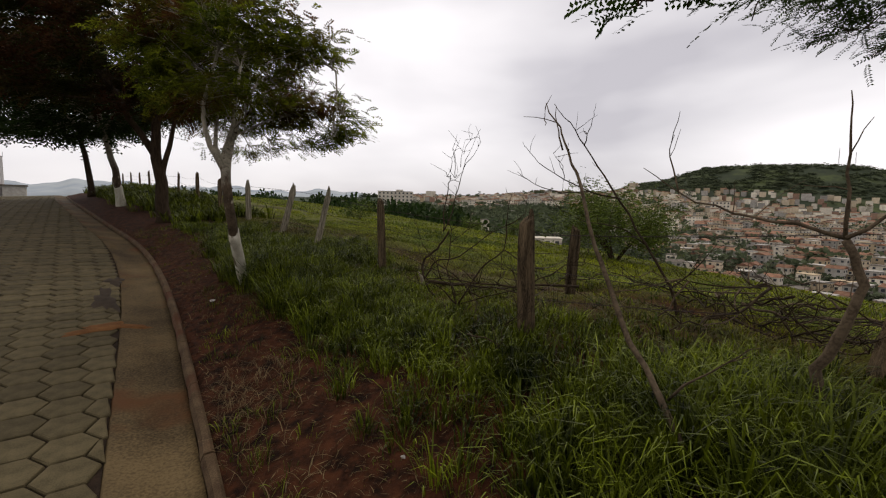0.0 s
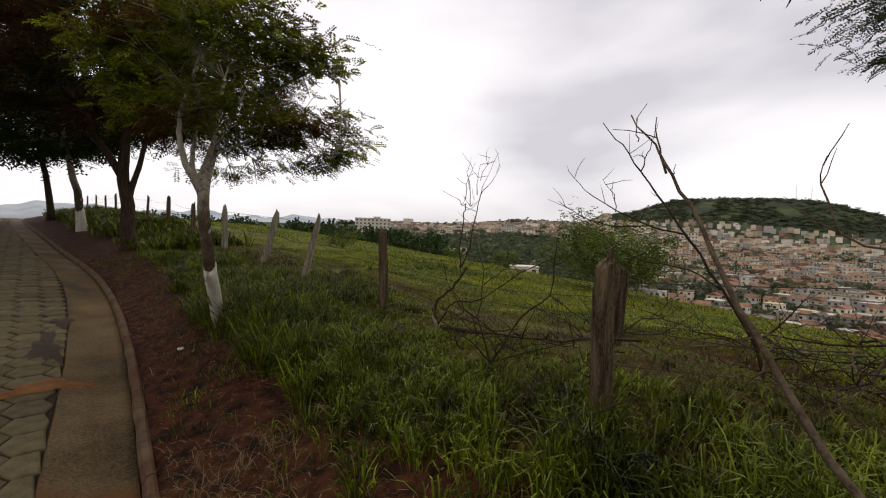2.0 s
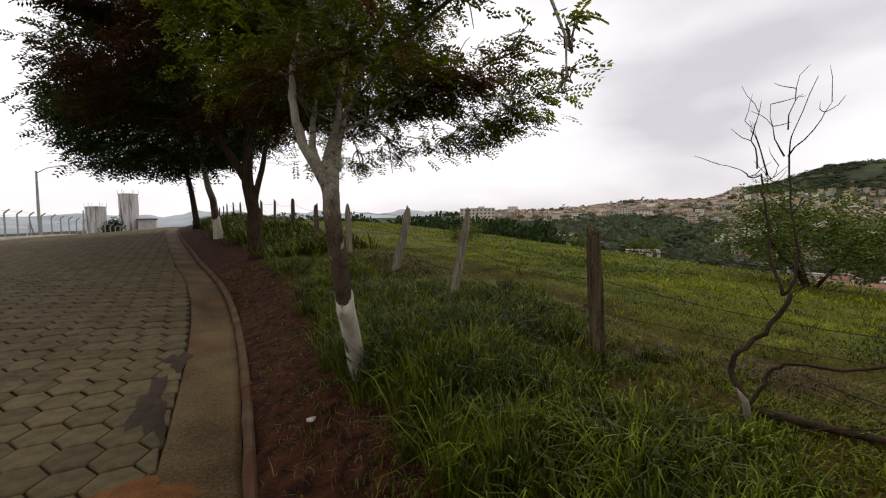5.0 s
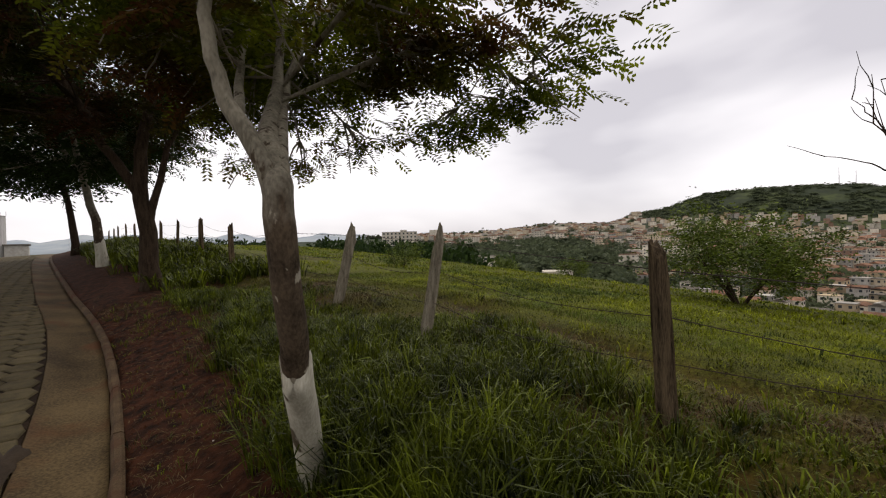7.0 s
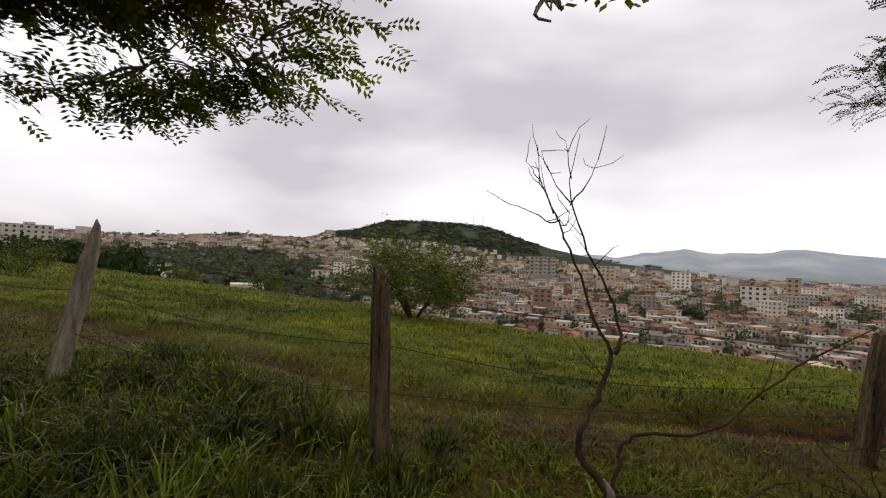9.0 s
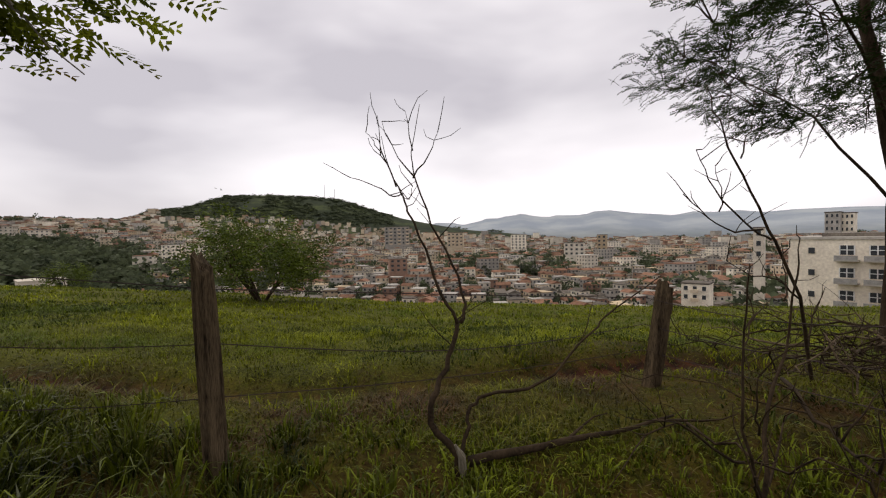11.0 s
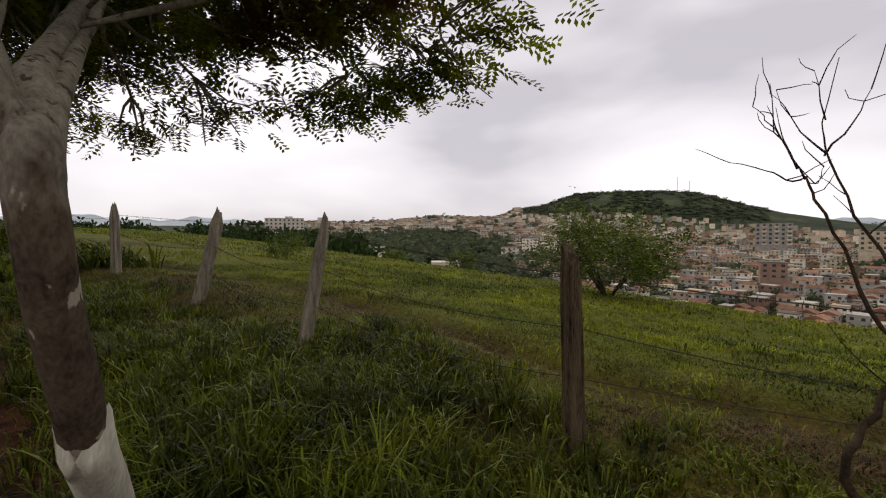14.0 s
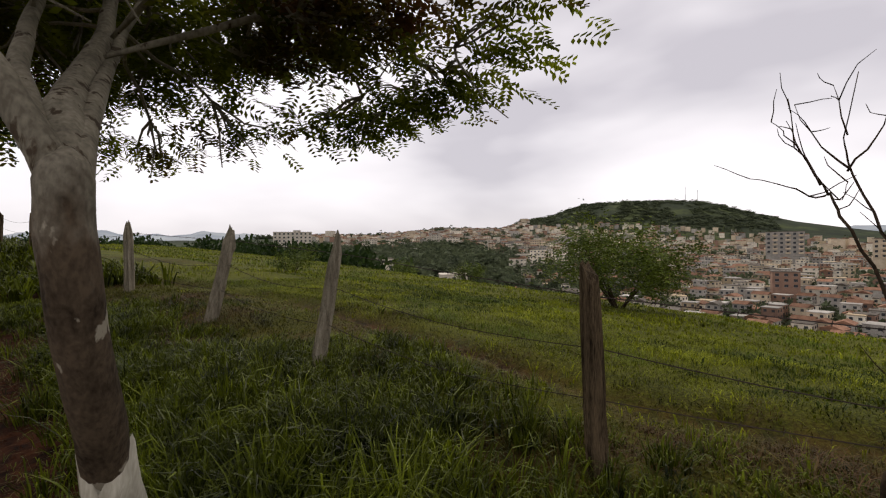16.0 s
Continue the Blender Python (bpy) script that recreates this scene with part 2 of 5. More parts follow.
def big_mesh(name, verts, quads, tris, material, parent=None, label="", smooth=False):
    """A mesh from numpy arrays of corners, four-sided and three-sided faces."""
    me = bpy.data.meshes.new(name)
    quads, tris = np.asarray(quads, np.int32).reshape(-1, 4), np.asarray(tris, np.int32).reshape(-1, 3)
    me.vertices.add(len(verts))
    me.vertices.foreach_set("co", np.asarray(verts, np.float32).ravel())
    loops = np.concatenate([quads.ravel(), tris.ravel()])
    starts = np.concatenate([np.arange(len(quads)) * 4, len(quads) * 4 + np.arange(len(tris)) * 3])
    me.loops.add(len(loops))
    me.loops.foreach_set("vertex_index", loops)
    me.polygons.add(len(starts))
    me.polygons.foreach_set("loop_start", starts.astype(np.int32))
    me.polygons.foreach_set("use_smooth", np.full(len(starts), smooth))
    me.update(calc_edges=True)
    me.validate()
    me.materials.append(material)
    ob = new(name, me)
    if parent:
        ob.parent = parent
    if label:
        ob["label"] = label
    return ob


def empty(name, m, label, category, group="", kind=""):
    ob = new(name)
    ob.matrix_basis = m
    ob.empty_display_size = 0.2
    return tagged(ob, label, category, group, kind)


def box(cx, cy, cz, sx, sy, sz, turn=0.0):
    """Corners and faces of a box whose foot stands at cz."""
    c, s = math.cos(turn), math.sin(turn)
    v = []
    for dz in (0, sz):
        for dx, dy in ((-1, -1), (1, -1), (1, 1), (-1, 1)):
            a, b = dx * sx / 2, dy * sy / 2
            v.append((cx + a * c - b * s, cy + a * s + b * c, cz + dz))
    return v, [(3, 2, 1, 0), (4, 5, 6, 7), (0, 1, 5, 4), (1, 2, 6, 5), (2, 3, 7, 6), (3, 0, 4, 7)]


def join(pieces):
    v, f = [], []
    for pv, pf in pieces:
        k = len(v)
        v += list(pv)
        f += [tuple(i + k for i in q) for q in pf]
    return v, f


def tube(points, radii, sides=8, wobble=0.0, seed=0):
    """A closed tapering tube along a line of points."""
    rnd = random.Random(seed)
    pts = [Vector(p) for p in points]
    v, f = [], []
    ref = Vector((0.31, 0.87, 0.12)).normalized()
    for i, p in enumerate(pts):
        way = (pts[min(i + 1, len(pts) - 1)] - pts[max(i - 1, 0)]).normalized()
        side = way.cross(ref)
        if side.length < 0.05:
            side = way.cross(Vector((1, 0, 0)))
        side.normalize()
        up = way.cross(side)
        for k in range(sides):
            a = 2 * math.pi * k / sides
            r = radii[i] * (1 + wobble * (rnd.random() - 0.5))
            v.append(p + side * (math.cos(a) * r) + up * (math.sin(a) * r))
    for i in range(len(pts) - 1):
        for k in range(sides):
            a, b = i * sides + k, i * sides + (k + 1) % sides
            f.append((a, b, b + sides, a + sides))
    f.append(tuple(range(sides - 1, -1, -1)))
    f.append(tuple((len(pts) - 1) * sides + k for k in range(sides)))
    return v, f


def bend(a, b, n, sag, seed):
    """n + 1 points from a to b, wandering by about sag."""
    rnd = random.Random(seed)
    a, b = Vector(a), Vector(b)
    out = []
    off = Vector((0, 0, 0))
    for i in range(n + 1):
        t = i / n
        w = math.sin(math.pi * t)
        off += Vector((rnd.uniform(-1, 1), rnd.uniform(-1, 1), rnd.uniform(-1, 1))) * sag * 0.5
        out.append(a.lerp(b, t) + off * w)
    return out


# ---- the lie of the land ----
KERB_Y = [-60, -6, 0, 3, 4.2, 5.7, 6.7, 7.9, 9.4, 10.9, 12.2, 13.6, 15, 17, 20, 25, 31, 45, 70, 110, 160]
KERB_X = [-22, -0.75, 0.48, 0.87, 0.99, 1.16, 1.25, 1.34, 1.41, 1.42, 1.36, 1.24, 1.10, 0.98, 0.78, 0.5, 0.3, 0.5, 1.9, 6.0, 16.0]
ROAD_WIDTH, GUTTER = 7.7, 0.5


def smooth_interp(v, xs, ys, w):
    v = np.asarray(v, float)
    return (np.interp(v - w, xs, ys) + 2 * np.interp(v, xs, ys) + np.interp(v + w, xs, ys)) / 4


def kerb_x(y):
    """The kerb's line beside the road."""
    return smooth_interp(y, KERB_Y, KERB_X, 1.0)


def road_z(y):
    """The road climbs to a crest."""
    y = np.asarray(y, float)
    up = 0.0755 * (y - 4.6)
    c = np.clip(y - 12.0, 0, 30.0)
    over = np.clip(y - 42.0, 0, None)
    low = np.clip(-6.0 - y, 0, None)
    return up - 0.0755 * c * c / 60 - 0.0755 * over - 0.0008 * over ** 2 + 0.05 * low


def cross_fall(y):
    return np.interp(y, [2, 22], [0.01, 0.06])


def wave(x, y):
    return 0.5 * (np.sin(x * 0.9 + 1.3 * np.sin(y * 0.43)) + np.sin(y * 1.1 + 1.7 * np.sin(x * 0.31 + 2)))


def sector(az, degs, vals):
    return np.interp(az, degs, vals)


SKY_AZ = [-180, -90, -20, 18, 34, 44, 48.5, 52.6, 58, 61, 72, 85, 100, 107, 115, 130, 150, 180]
SKY_EL = [-0.2, -0.2, -0.2, 0.9, 1.2, 1.2, 1.5, 1.95, 1.8, 1.6, 0.8, -0.3, -0.7, -0.9, -1.1, -1.1, -0.7, -0.2]
HILL_AZ = [56, 60.5, 61.5, 63, 65.6, 67.2, 70.3, 75, 78.5, 83.3, 86.5, 88, 91.4, 95.5, 99.5, 106.7, 115]
HILL_EL = [0.8, 1.9, 2.3, 3.0, 3.35, 3.7, 4.8, 4.95, 4.9, 4.55, 3.6, 3.1, 2.1, 1.3, 0.6, -0.1, -1.2]
FAR_AZ = [-180, -60, -16, -3, 1, 10, 25, 37, 43, 60, 90, 99, 105, 112, 117, 123, 130, 135, 140, 180]
FAR_EL = [1.6, 1.8, 1.5, 1.7, 1.9, 1.8, 1.7, 1.6, 1.4, 1.0, 1.1, 1.5, 2.1, 2.2, 2.3, 1.95, 1.8, 2.0, 1.7, 1.3]


def ground(x, y):
    x, y = np.asarray(x, float), np.asarray(y, float)
    k, rz = kerb_x(y), road_z(y)
    s = x - k
    # verge and pasture
    rise = 0.16 * np.clip(s / 0.55, 0, 1) + 0.36 * np.clip((s - 0.45) / 2.0, 0, 1) ** 1.2
    fall = 0.106 * np.clip(s - 2.9, 0, None) - 0.05 * np.clip(4 - y, 0, 30) * np.clip((s - 2.6) / 7, 0, 1) + 0.0048 * np.clip(s - 15, 0, None) ** 2
    bank = -0.13 * np.exp(-((s - 3.8 - 0.25 * np.sin(y * 0.7)) / 0.30) ** 2) + 0.02 * np.exp(-((s - 4.35 - 0.25 * np.sin(y * 0.7)) / 0.25) ** 2)
    bumps = 0.035 * wave(x, y) * np.clip(s / 2, 0, 1) + 0.015 * wave(x * 3.1, y * 2.7) * np.clip(s / 1.0, 0, 1)
    near_right = rz + rise - fall + bank + bumps + (0.012 * np.clip(y - 8, 0, 36) + 0.02 * np.clip(y - 20, 0, 25)) * np.clip((s - 4) / 10, 0, 1)
    near_right = near_right + 0.09 * np.clip(5.4 - y, 0, 3) * np.clip((s - 0.5) / 1.5, 0, 1) * np.clip((9 - s) / 4, 0, 1)
    near_right = near_right - 0.18 * np.exp(-((y - 13.3) / 2.2) ** 2) * np.clip(s - 0.8, 0, 1) * np.clip((7 - s) / 3, 0, 1)
    near_left = rz - 0.07 + cross_fall(y) * s - 0.05 * np.clip(-s - ROAD_WIDTH - 6, 0, None) - 0.003 * np.clip(-s - ROAD_WIDTH - 12, 0, None) ** 2
    near = np.where(s > 0.0, near_right, near_left)
    # valley, town slopes, hill and far ranges
    r = np.hypot(x, y)
    az = np.degrees(np.arctan2(x, y))
    z1 = 1.5 + 1100 * np.tan(np.radians(sector(az, SKY_AZ, SKY_EL)))
    valley = -42 + (z1 + 42) * np.clip((r - 230) / 870, 0, 1) ** 0.85
    rough = 14 * np.sin(az * 0.55) + 9 * np.sin(az * 1.3 + 1) + 5 * np.sin(az * 2.9)
    z3 = 3400 * np.tan(np.radians(sector(az, FAR_AZ, FAR_EL))) + 0.8 * rough
    f = np.clip((r - 1900) / 1500, 0, 1)
    valley = np.where(r > 1100, z1 - 30 * np.clip((r - 1100) / 500, 0, 1) + (z3 - z1 + 30) * f * f * (3 - 2 * f), valley)
    hz = 1430 * np.tan(np.radians(sector(az, HILL_AZ, HILL_EL)))
    shape = np.exp(-(np.clip(np.abs(r - 1430) - 40, 0, None) / 250) ** 2)
    inside = (az > 56) & (az < 115)
    hill = valley + (hz - valley) * shape
    valley = np.where(inside & (hill > valley), hill, valley)
    return np.maximum(near, valley)


def gz(x, y):
    return float(ground(x, y))


# ---- ground ----
def steps(*spans):
    out = []
    for a, b, d in spans:
        out += list(np.arange(a, b, d))
    out.append(spans[-1][1])
    return np.array(out)


GX = steps((-4200, -600, 200), (-600, -60, 30), (-60, -12, 3), (-12, -1.2, 0.6), (-1.2, 6, 0.1), (6, 12, 0.25), (12, 34, 0.8), (34, 130, 4), (130, 420, 14), (420, 2000, 30), (2000, 4200, 90))
GY = steps((-4200, -1500, 120), (-1500, -300, 40), (-300, -40, 12), (-40, -6, 1.5), (-6, 14, 0.12), (14, 40, 0.5), (40, 120, 3), (120, 420, 14), (420, 1600, 30), (1600, 4200, 100))
XX, YY = np.meshgrid(GX, GY)
ZZ = ground(XX, YY)
nx, ny = len(GX), len(GY)
idx = np.arange(nx * ny).reshape(ny, nx)
quads = np.stack([idx[:-1, :-1], idx[:-1, 1:], idx[1:, 1:], idx[1:, :-1]], -1).reshape(-1, 4)


def ground_material():
    m = bpy.data.materials.new("land")
    m.use_nodes = True
    n, l = m.node_tree.nodes, m.node_tree.links
    shader = n["Principled BSDF"]
    shader.inputs["Roughness"].default_value = 0.95
    shader.inputs["Specular IOR Level"].default_value = 0.1
    geo = n.new("ShaderNodeNewGeometry")

    def nz(scale, detail=5, rough=0.55):
        t = n.new("ShaderNodeTexNoise")
        t.inputs["Scale"].default_value, t.inputs["Detail"].default_value, t.inputs["Roughness"].default_value = scale, detail, rough
        l.new(geo.outputs["Position"], t.inputs["Vector"])
        return t.outputs["Fac"]

    def ramp(fac, *stops):
        r = n.new("ShaderNodeValToRGB")
        e = r.color_ramp.elements
        for i, (p, c) in enumerate(stops):
            el = e[i] if i < 2 else e.new(p)
            el.position, el.color = p, (*c, 1)
        l.new(fac, r.inputs["Fac"])
        return r.outputs["Color"]

    def mixc(fac, a, b):
        x = n.new("ShaderNodeMix")
        x.data_type = "RGBA"
        l.new(fac, x.inputs["Factor"])
        l.new(a, x.inputs["A"])
        l.new(b, x.inputs["B"])
        return x.outputs["Result"]

    def attr(name):
        a = n.new("ShaderNodeAttribute")
        a.attribute_name = name
        return a.outputs["Fac"]

    earth = ramp(nz(9), (0.35, (0.009, 0.0034, 0.0014)), (0.65, (0.058, 0.0195, 0.0075)))
    turf = ramp(nz(0.9), (0.36, (0.05, 0.06, 0.010)), (0.6, (0.165, 0.172, 0.010)), (0.72, (0.085, 0.068, 0.016)))
    turf_fine = ramp(nz(45, 6, 0.7), (0.40, (0.006, 0.006, 0.002)), (0.64, (0.105, 0.112, 0.010)))
    half = n.new("ShaderNodeValue")
    half.outputs[0].default_value = 0.72
    turf = mixc(half.outputs[0], turf, turf_fine)
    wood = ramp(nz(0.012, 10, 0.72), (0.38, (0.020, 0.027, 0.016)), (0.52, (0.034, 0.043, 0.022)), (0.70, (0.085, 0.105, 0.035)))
    # bluish grey of the far ranges: air haze painted into the base colour
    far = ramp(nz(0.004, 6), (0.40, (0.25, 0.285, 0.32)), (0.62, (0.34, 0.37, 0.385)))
    c = mixc(attr("soil"), turf, earth)
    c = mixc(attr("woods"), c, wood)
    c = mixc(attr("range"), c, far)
    l.new(c, shader.inputs["Base Color"])
    bp = n.new("ShaderNodeBump")
    bp.inputs["Strength"].default_value, bp.inputs["Distance"].default_value = 0.7, 0.03
    l.new(nz(22, 6, 0.7), bp.inputs["Height"])
    l.new(bp.outputs[0], shader.inputs["Normal"])
    return m


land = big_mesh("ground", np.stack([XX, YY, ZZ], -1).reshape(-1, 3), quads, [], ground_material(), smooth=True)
tagged(land, "grassy pasture and red earth verge sloping to a wooded valley", "ground", kind="structure")
SS = XX - kerb_x(YY)
RR = np.hypot(XX, YY)
rs = np.random.RandomState(3)
soil = np.clip(3.0 - SS / 0.95 + 0.3 * wave(XX * 1.7, YY * 1.3), 0, 1) * (SS > -0.2)
track = np.exp(-((SS - 3.8 - 0.25 * np.sin(YY * 0.7)) / 0.25) ** 2) * np.clip(0.9 + 0.5 * wave(XX * 0.8, YY * 0.9), 0, 1)
track = track + 0.8 * np.clip(wave(XX * 0.9 + 3, YY * 0.7 + 1) * 1.6 - 0.95, 0, 1) * (SS > 2.5) * (SS < 12)
rough = 0.75 * np.clip(1 - np.abs(SS - 3.1) / 1.3, 0, 1) * np.clip(0.4 + 0.9 * wave(XX * 2.1, YY * 1.9), 0, 1)
soil = np.clip(soil + track + rough, 0, 1) * (RR < 60) + (SS <= -0.2) * (RR < 40) * 0.8
# "range" grows with distance and blends in the painted haze tone
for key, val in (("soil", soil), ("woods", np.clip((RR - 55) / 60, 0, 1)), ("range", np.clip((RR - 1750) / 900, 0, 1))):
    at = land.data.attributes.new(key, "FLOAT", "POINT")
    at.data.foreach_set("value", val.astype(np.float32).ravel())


# ---- road, gutter, kerb ----
def ribbon(name, ys, cols, material, label, category, smooth=True):
    """A strip along the road; cols: (offset from the kerb's line, height above the road) across it."""
    v, f = [], []
    for y in ys:
        k, z, cf = float(kerb_x(y)), float(road_z(y)), float(cross_fall(y))
        for o, h in cols:
            v.append((k + o, y, z + h + (cf * (o + GUTTER) if o < -GUTTER else 0)))
    c = len(cols)
    for i in range(len(ys) - 1):
        for j in range(c - 1):
            f.append((i * c + j, i * c + j + 1, (i + 1) * c + j + 1, (i + 1) * c + j))
    ob = mesh(name, v, f, material, smooth=smooth)
    return tagged(ob, label, category, kind="structure")


ROAD_YS = list(np.arange(-30, 60, 0.5)) + list(np.arange(60, 111, 2.5))
road = ribbon("road", ROAD_YS, [(-ROAD_WIDTH, -0.022), (-6, -0.022), (-4, -0.022), (-2, -0.022), (-GUTTER - 0.02, -0.022)], M["bedding"],
              "road paved with grey hexagonal concrete blocks, earth in the joints", "road")
gutter = ribbon("gutter", list(np.arange(-30, 60, 0.25)), [(-GUTTER - 0.02, -0.03), (-GUTTER, 0.0), (-0.3, -0.035), (-0.12, -0.045), (-0.05, -0.03), (-0.045, -0.2)], M["gutter"],
                "red-stained shallow concrete gutter along the road", "gutter")


def kerb_piece(y0, y1):
    v, f = [], []
    n = 5
    for i in range(n):
        y = y0 + (y1 - y0) * i / (n - 1)
        k, z = float(kerb_x(y)), float(road_z(y))
        j = 0.006 * math.sin(y * 9.1)
        for o, h in ((-0.05, -0.2), (-0.046 + j, -0.02), (-0.026 + j, 0.020), (0.012, 0.026 + j), (0.03, 0.012), (0.032, -0.2)):
            v.append((k + o, y, z + h))
    for i in range(n - 1):
        for q in range(5):
            f.append((i * 6 + q, i * 6 + q + 1, (i + 1) * 6 + q + 1, (i + 1) * 6 + q))
    f += [tuple(range(5, -1, -1)), tuple((n - 1) * 6 + q for q in range(6))]
    return v, f


kerb = empty("kerb", pose(0, 0, 0), "worn low concrete kerb, crumbling and stained with red earth", "kerb", kind="structure")
yy = -30.0
rk = random.Random(5)
while yy < 58:
    step = 0.98
    v, f = kerb_piece(yy, yy + step - rk.uniform(0.004, 0.02))
    mesh("kerb_stone", v, f, M["kerb"], kerb)
    yy += step

FAR_YS = list(np.arange(-30, 111, 1.5))
pavement = ribbon("pavement", FAR_YS, [(-ROAD_WIDTH, -0.2), (-ROAD_WIDTH - 0.001, 0.13), (-ROAD_WIDTH - 0.14, 0.14), (-ROAD_WIDTH - 1.9, 0.16), (-ROAD_WIDTH - 1.92, -0.4)], M["pavement"],
                  "dusty concrete pavement behind a raised kerb", "pavement")


# ---- fence of wooden posts and barbed wire ----
POSTS = [(3.5, 0.80, 0.92, 0.26, -0.18, 0.06, 0), (2.71, 2.43, 0.86, -0.08, -0.04, 0.06, 0), (4.15, 3.06, 0.67, -0.07, -0.10, 0.054, 0), (3.48, 5.44, 0.93, -0.06, 0.03, 0.056, 0), (3.37, 7.44, 1.0, 0.34, 0.12, 0.062, 1),
         (3.55, 9.45, 0.98, 0.36, 0.1, 0.064, 1), (3.81, 12.35, 1.0, 0.03, 0.05, 0.068, 1), (3.66, 14.35, 0.98, 0.0, 0.0, 0.060, 0), (3.64, 17.1, 0.98, 0.0, 0.0, 0.062, 0),
         (3.5, 19.6, 0.92, 0.02, 0, 0.048, 0), (3.4, 22.1, 0.9, 0.0, 0, 0.048, 0), (3.2, 24.6, 0.9, -0.03, 0, 0.046, 0), (3.1, 27.1, 0.86, 0.0, 0, 0.046, 0), (3.0, 30.0, 0.9, 0.02, 0, 0.046, 0), (2.9, 33.0, 0.9, 0.0, 0, 0.046, 0),
         (2.9, 36.2, 0.85, 0.0, 0, 0.046, 0), (2.8, 39.5, 0.85, 0.0, 0, 0.046, 0), (3.0, -1.9, 0.9, 0.0, 0, 0.05, 0), (2.9, -4.6, 0.9, 0.0, 0, 0.05, 0)]


def fence_post(x, y, h, lx, ly, r, grey, seed):
    """A split, weathered post with a slanting top."""
    rnd = random.Random(seed)
    z0 = gz(x, y)
    sides, rings = 16, 10
    base = [(r * rnd.uniform(0.82, 1.14)) for _ in range(sides)]
    for k in rnd.sample(range(sides), 4):
        base[k] *= 0.62
    v, f = [], []
    ax = rnd.uniform(0, 6.28)
    for i in range(rings):
        t = i / (rings - 1)
        z = -0.25 + (h + 0.25) * t
        for k in range(sides):
            a = 2 * math.pi * k / sides
            rr = base[k] * (1 - 0.12 * t) * (1 + 0.04 * rnd.uniform(-1, 1))
            cut = 0.0
            if i == rings - 1:
                cut = 0.05 * math.cos(a - ax) - 0.01 + rnd.uniform(-0.03, 0.02)
                rr *= 0.5 if grey else 0.84
            elif i == rings - 2:
                cut = -0.03 + 0.04 * math.cos(a - ax)
            v.append((lx * max(t, 0) + math.cos(a) * rr + 0.012 * math.sin(3 * t + seed), ly * t + math.sin(a) * rr, z + cut))
    for i in range(rings - 1):
        for k in range(sides):
            a, b = i * sides + k, i * sides + (k + 1) % sides
            f.append((a, b, b + sides, a + sides))
    v.append((lx, ly, h - 0.01))
    top = (rings - 1) * sides
    for k in range(sides):
        f.append((top + k, top + (k + 1) % sides, len(v) - 1))
    f.append(tuple(range(sides - 1, -1, -1)))
    ob = mesh("fence_post", v, f, M["post_grey" if grey else "post"])
    ob.matrix_basis = pose(x, y, z0)
    lean = "leaning " if abs(lx) > 0.1 else ""
    return tagged(ob, f"{lean}{'silver-grey' if grey else 'dark brown'} weathered wooden fence post standing in grass", "fence post", "pasture fence posts")


for i, p in enumerate(POSTS):
    fence_post(*p, seed=20 + i)

order = sorted(POSTS, key=lambda p: p[1])
for level in (0.34, 0.60, 0.86):
    pts = []
    for a, b in zip(order, order[1:]):
        if b[1] > 34:
            break
        pa = Vector((a[0] + a[3] * level + 0.05, a[1], gz(a[0], a[1]) + a[2] * level))
        pb = Vector((b[0] + b[3] * level + 0.05, b[1], gz(b[0], b[1]) + b[2] * level))
        for i in range(8):
            t = i / 8
            q = pa.lerp(pb, t)
            q.z -= 0.10 * math.sin(math.pi * t) * (0.5 + 0.5 * math.sin(a[1] * 3 + level * 9))
            pts.append(q)
    v, f = tube(pts, [0.0026] * len(pts), 4)
    barbs = [(v, f)]
    for a, b in zip(pts, pts[1:]):
        if a.y > 12:
            continue
        for q in (0.25, 0.75):
            c = a.lerp(b, q)
            barbs.append(tube([c + Vector((-0.012, 0.003, -0.012)), c + Vector((0.012, -0.003, 0.012))], [0.0015, 0.0008], 3))
            barbs.append(tube([c + Vector((0.010, 0.004, -0.012)), c + Vector((-0.010, 0.0, 0.012))], [0.0015, 0.0008], 3))
    v, f = join(barbs)
    tagged(mesh("barbed_wire", v, f, M["wire"]), "thin rusty barbed wire strung sagging between fence posts", "wire", "barbed wire strands")


# ---- trees ----
def frond_set(centres, ways, lengths, pairs, leaf_len, leaf_wid, rnd):
    """Feather leaves: pairs of narrow leaflets along each stalk. numpy in, corners and faces out."""
    n = len(centres)
    up = np.array([0, 0, 1.0]) + rnd.normal(0, 0.35, (n, 3))
    ways = ways / np.linalg.norm(ways, axis=1, keepdims=True)
    side = np.cross(ways, up)
    side /= np.linalg.norm(side, axis=1, keepdims=True) + 1e-9
    nrm = np.cross(side, ways)
    vs = []
    for j in range(pairs):
        t = (j + 0.6) / pairs
        base = centres + ways * (lengths * t)[:, None] - nrm * (lengths * 0.25 * t * t)[:, None]
        taper = 0.55 + 0.9 * t * (1.15 - t) * 1.6
        for sg in (-1, 1):
            d = side * sg * 0.9 + ways * rnd.uniform(0.25, 0.6, (n, 1)) + nrm * rnd.uniform(-0.35, 0.12, (n, 1)) + rnd.normal(0, 0.07, (n, 3))
            d /= np.linalg.norm(d, axis=1, keepdims=True)
            ll = (leaf_len * taper * rnd.uniform(0.75, 1.18, n))[:, None]
            w = ways * (leaf_wid * 0.5)
            vs.append(np.stack([base, base + d * ll * 0.45 + w, base + d * ll, base + d * ll * 0.5 - w], 1))
    v = np.concatenate(vs, 0).reshape(-1, 3)
    q = np.arange(len(v)).reshape(-1, 4)
    return v, q


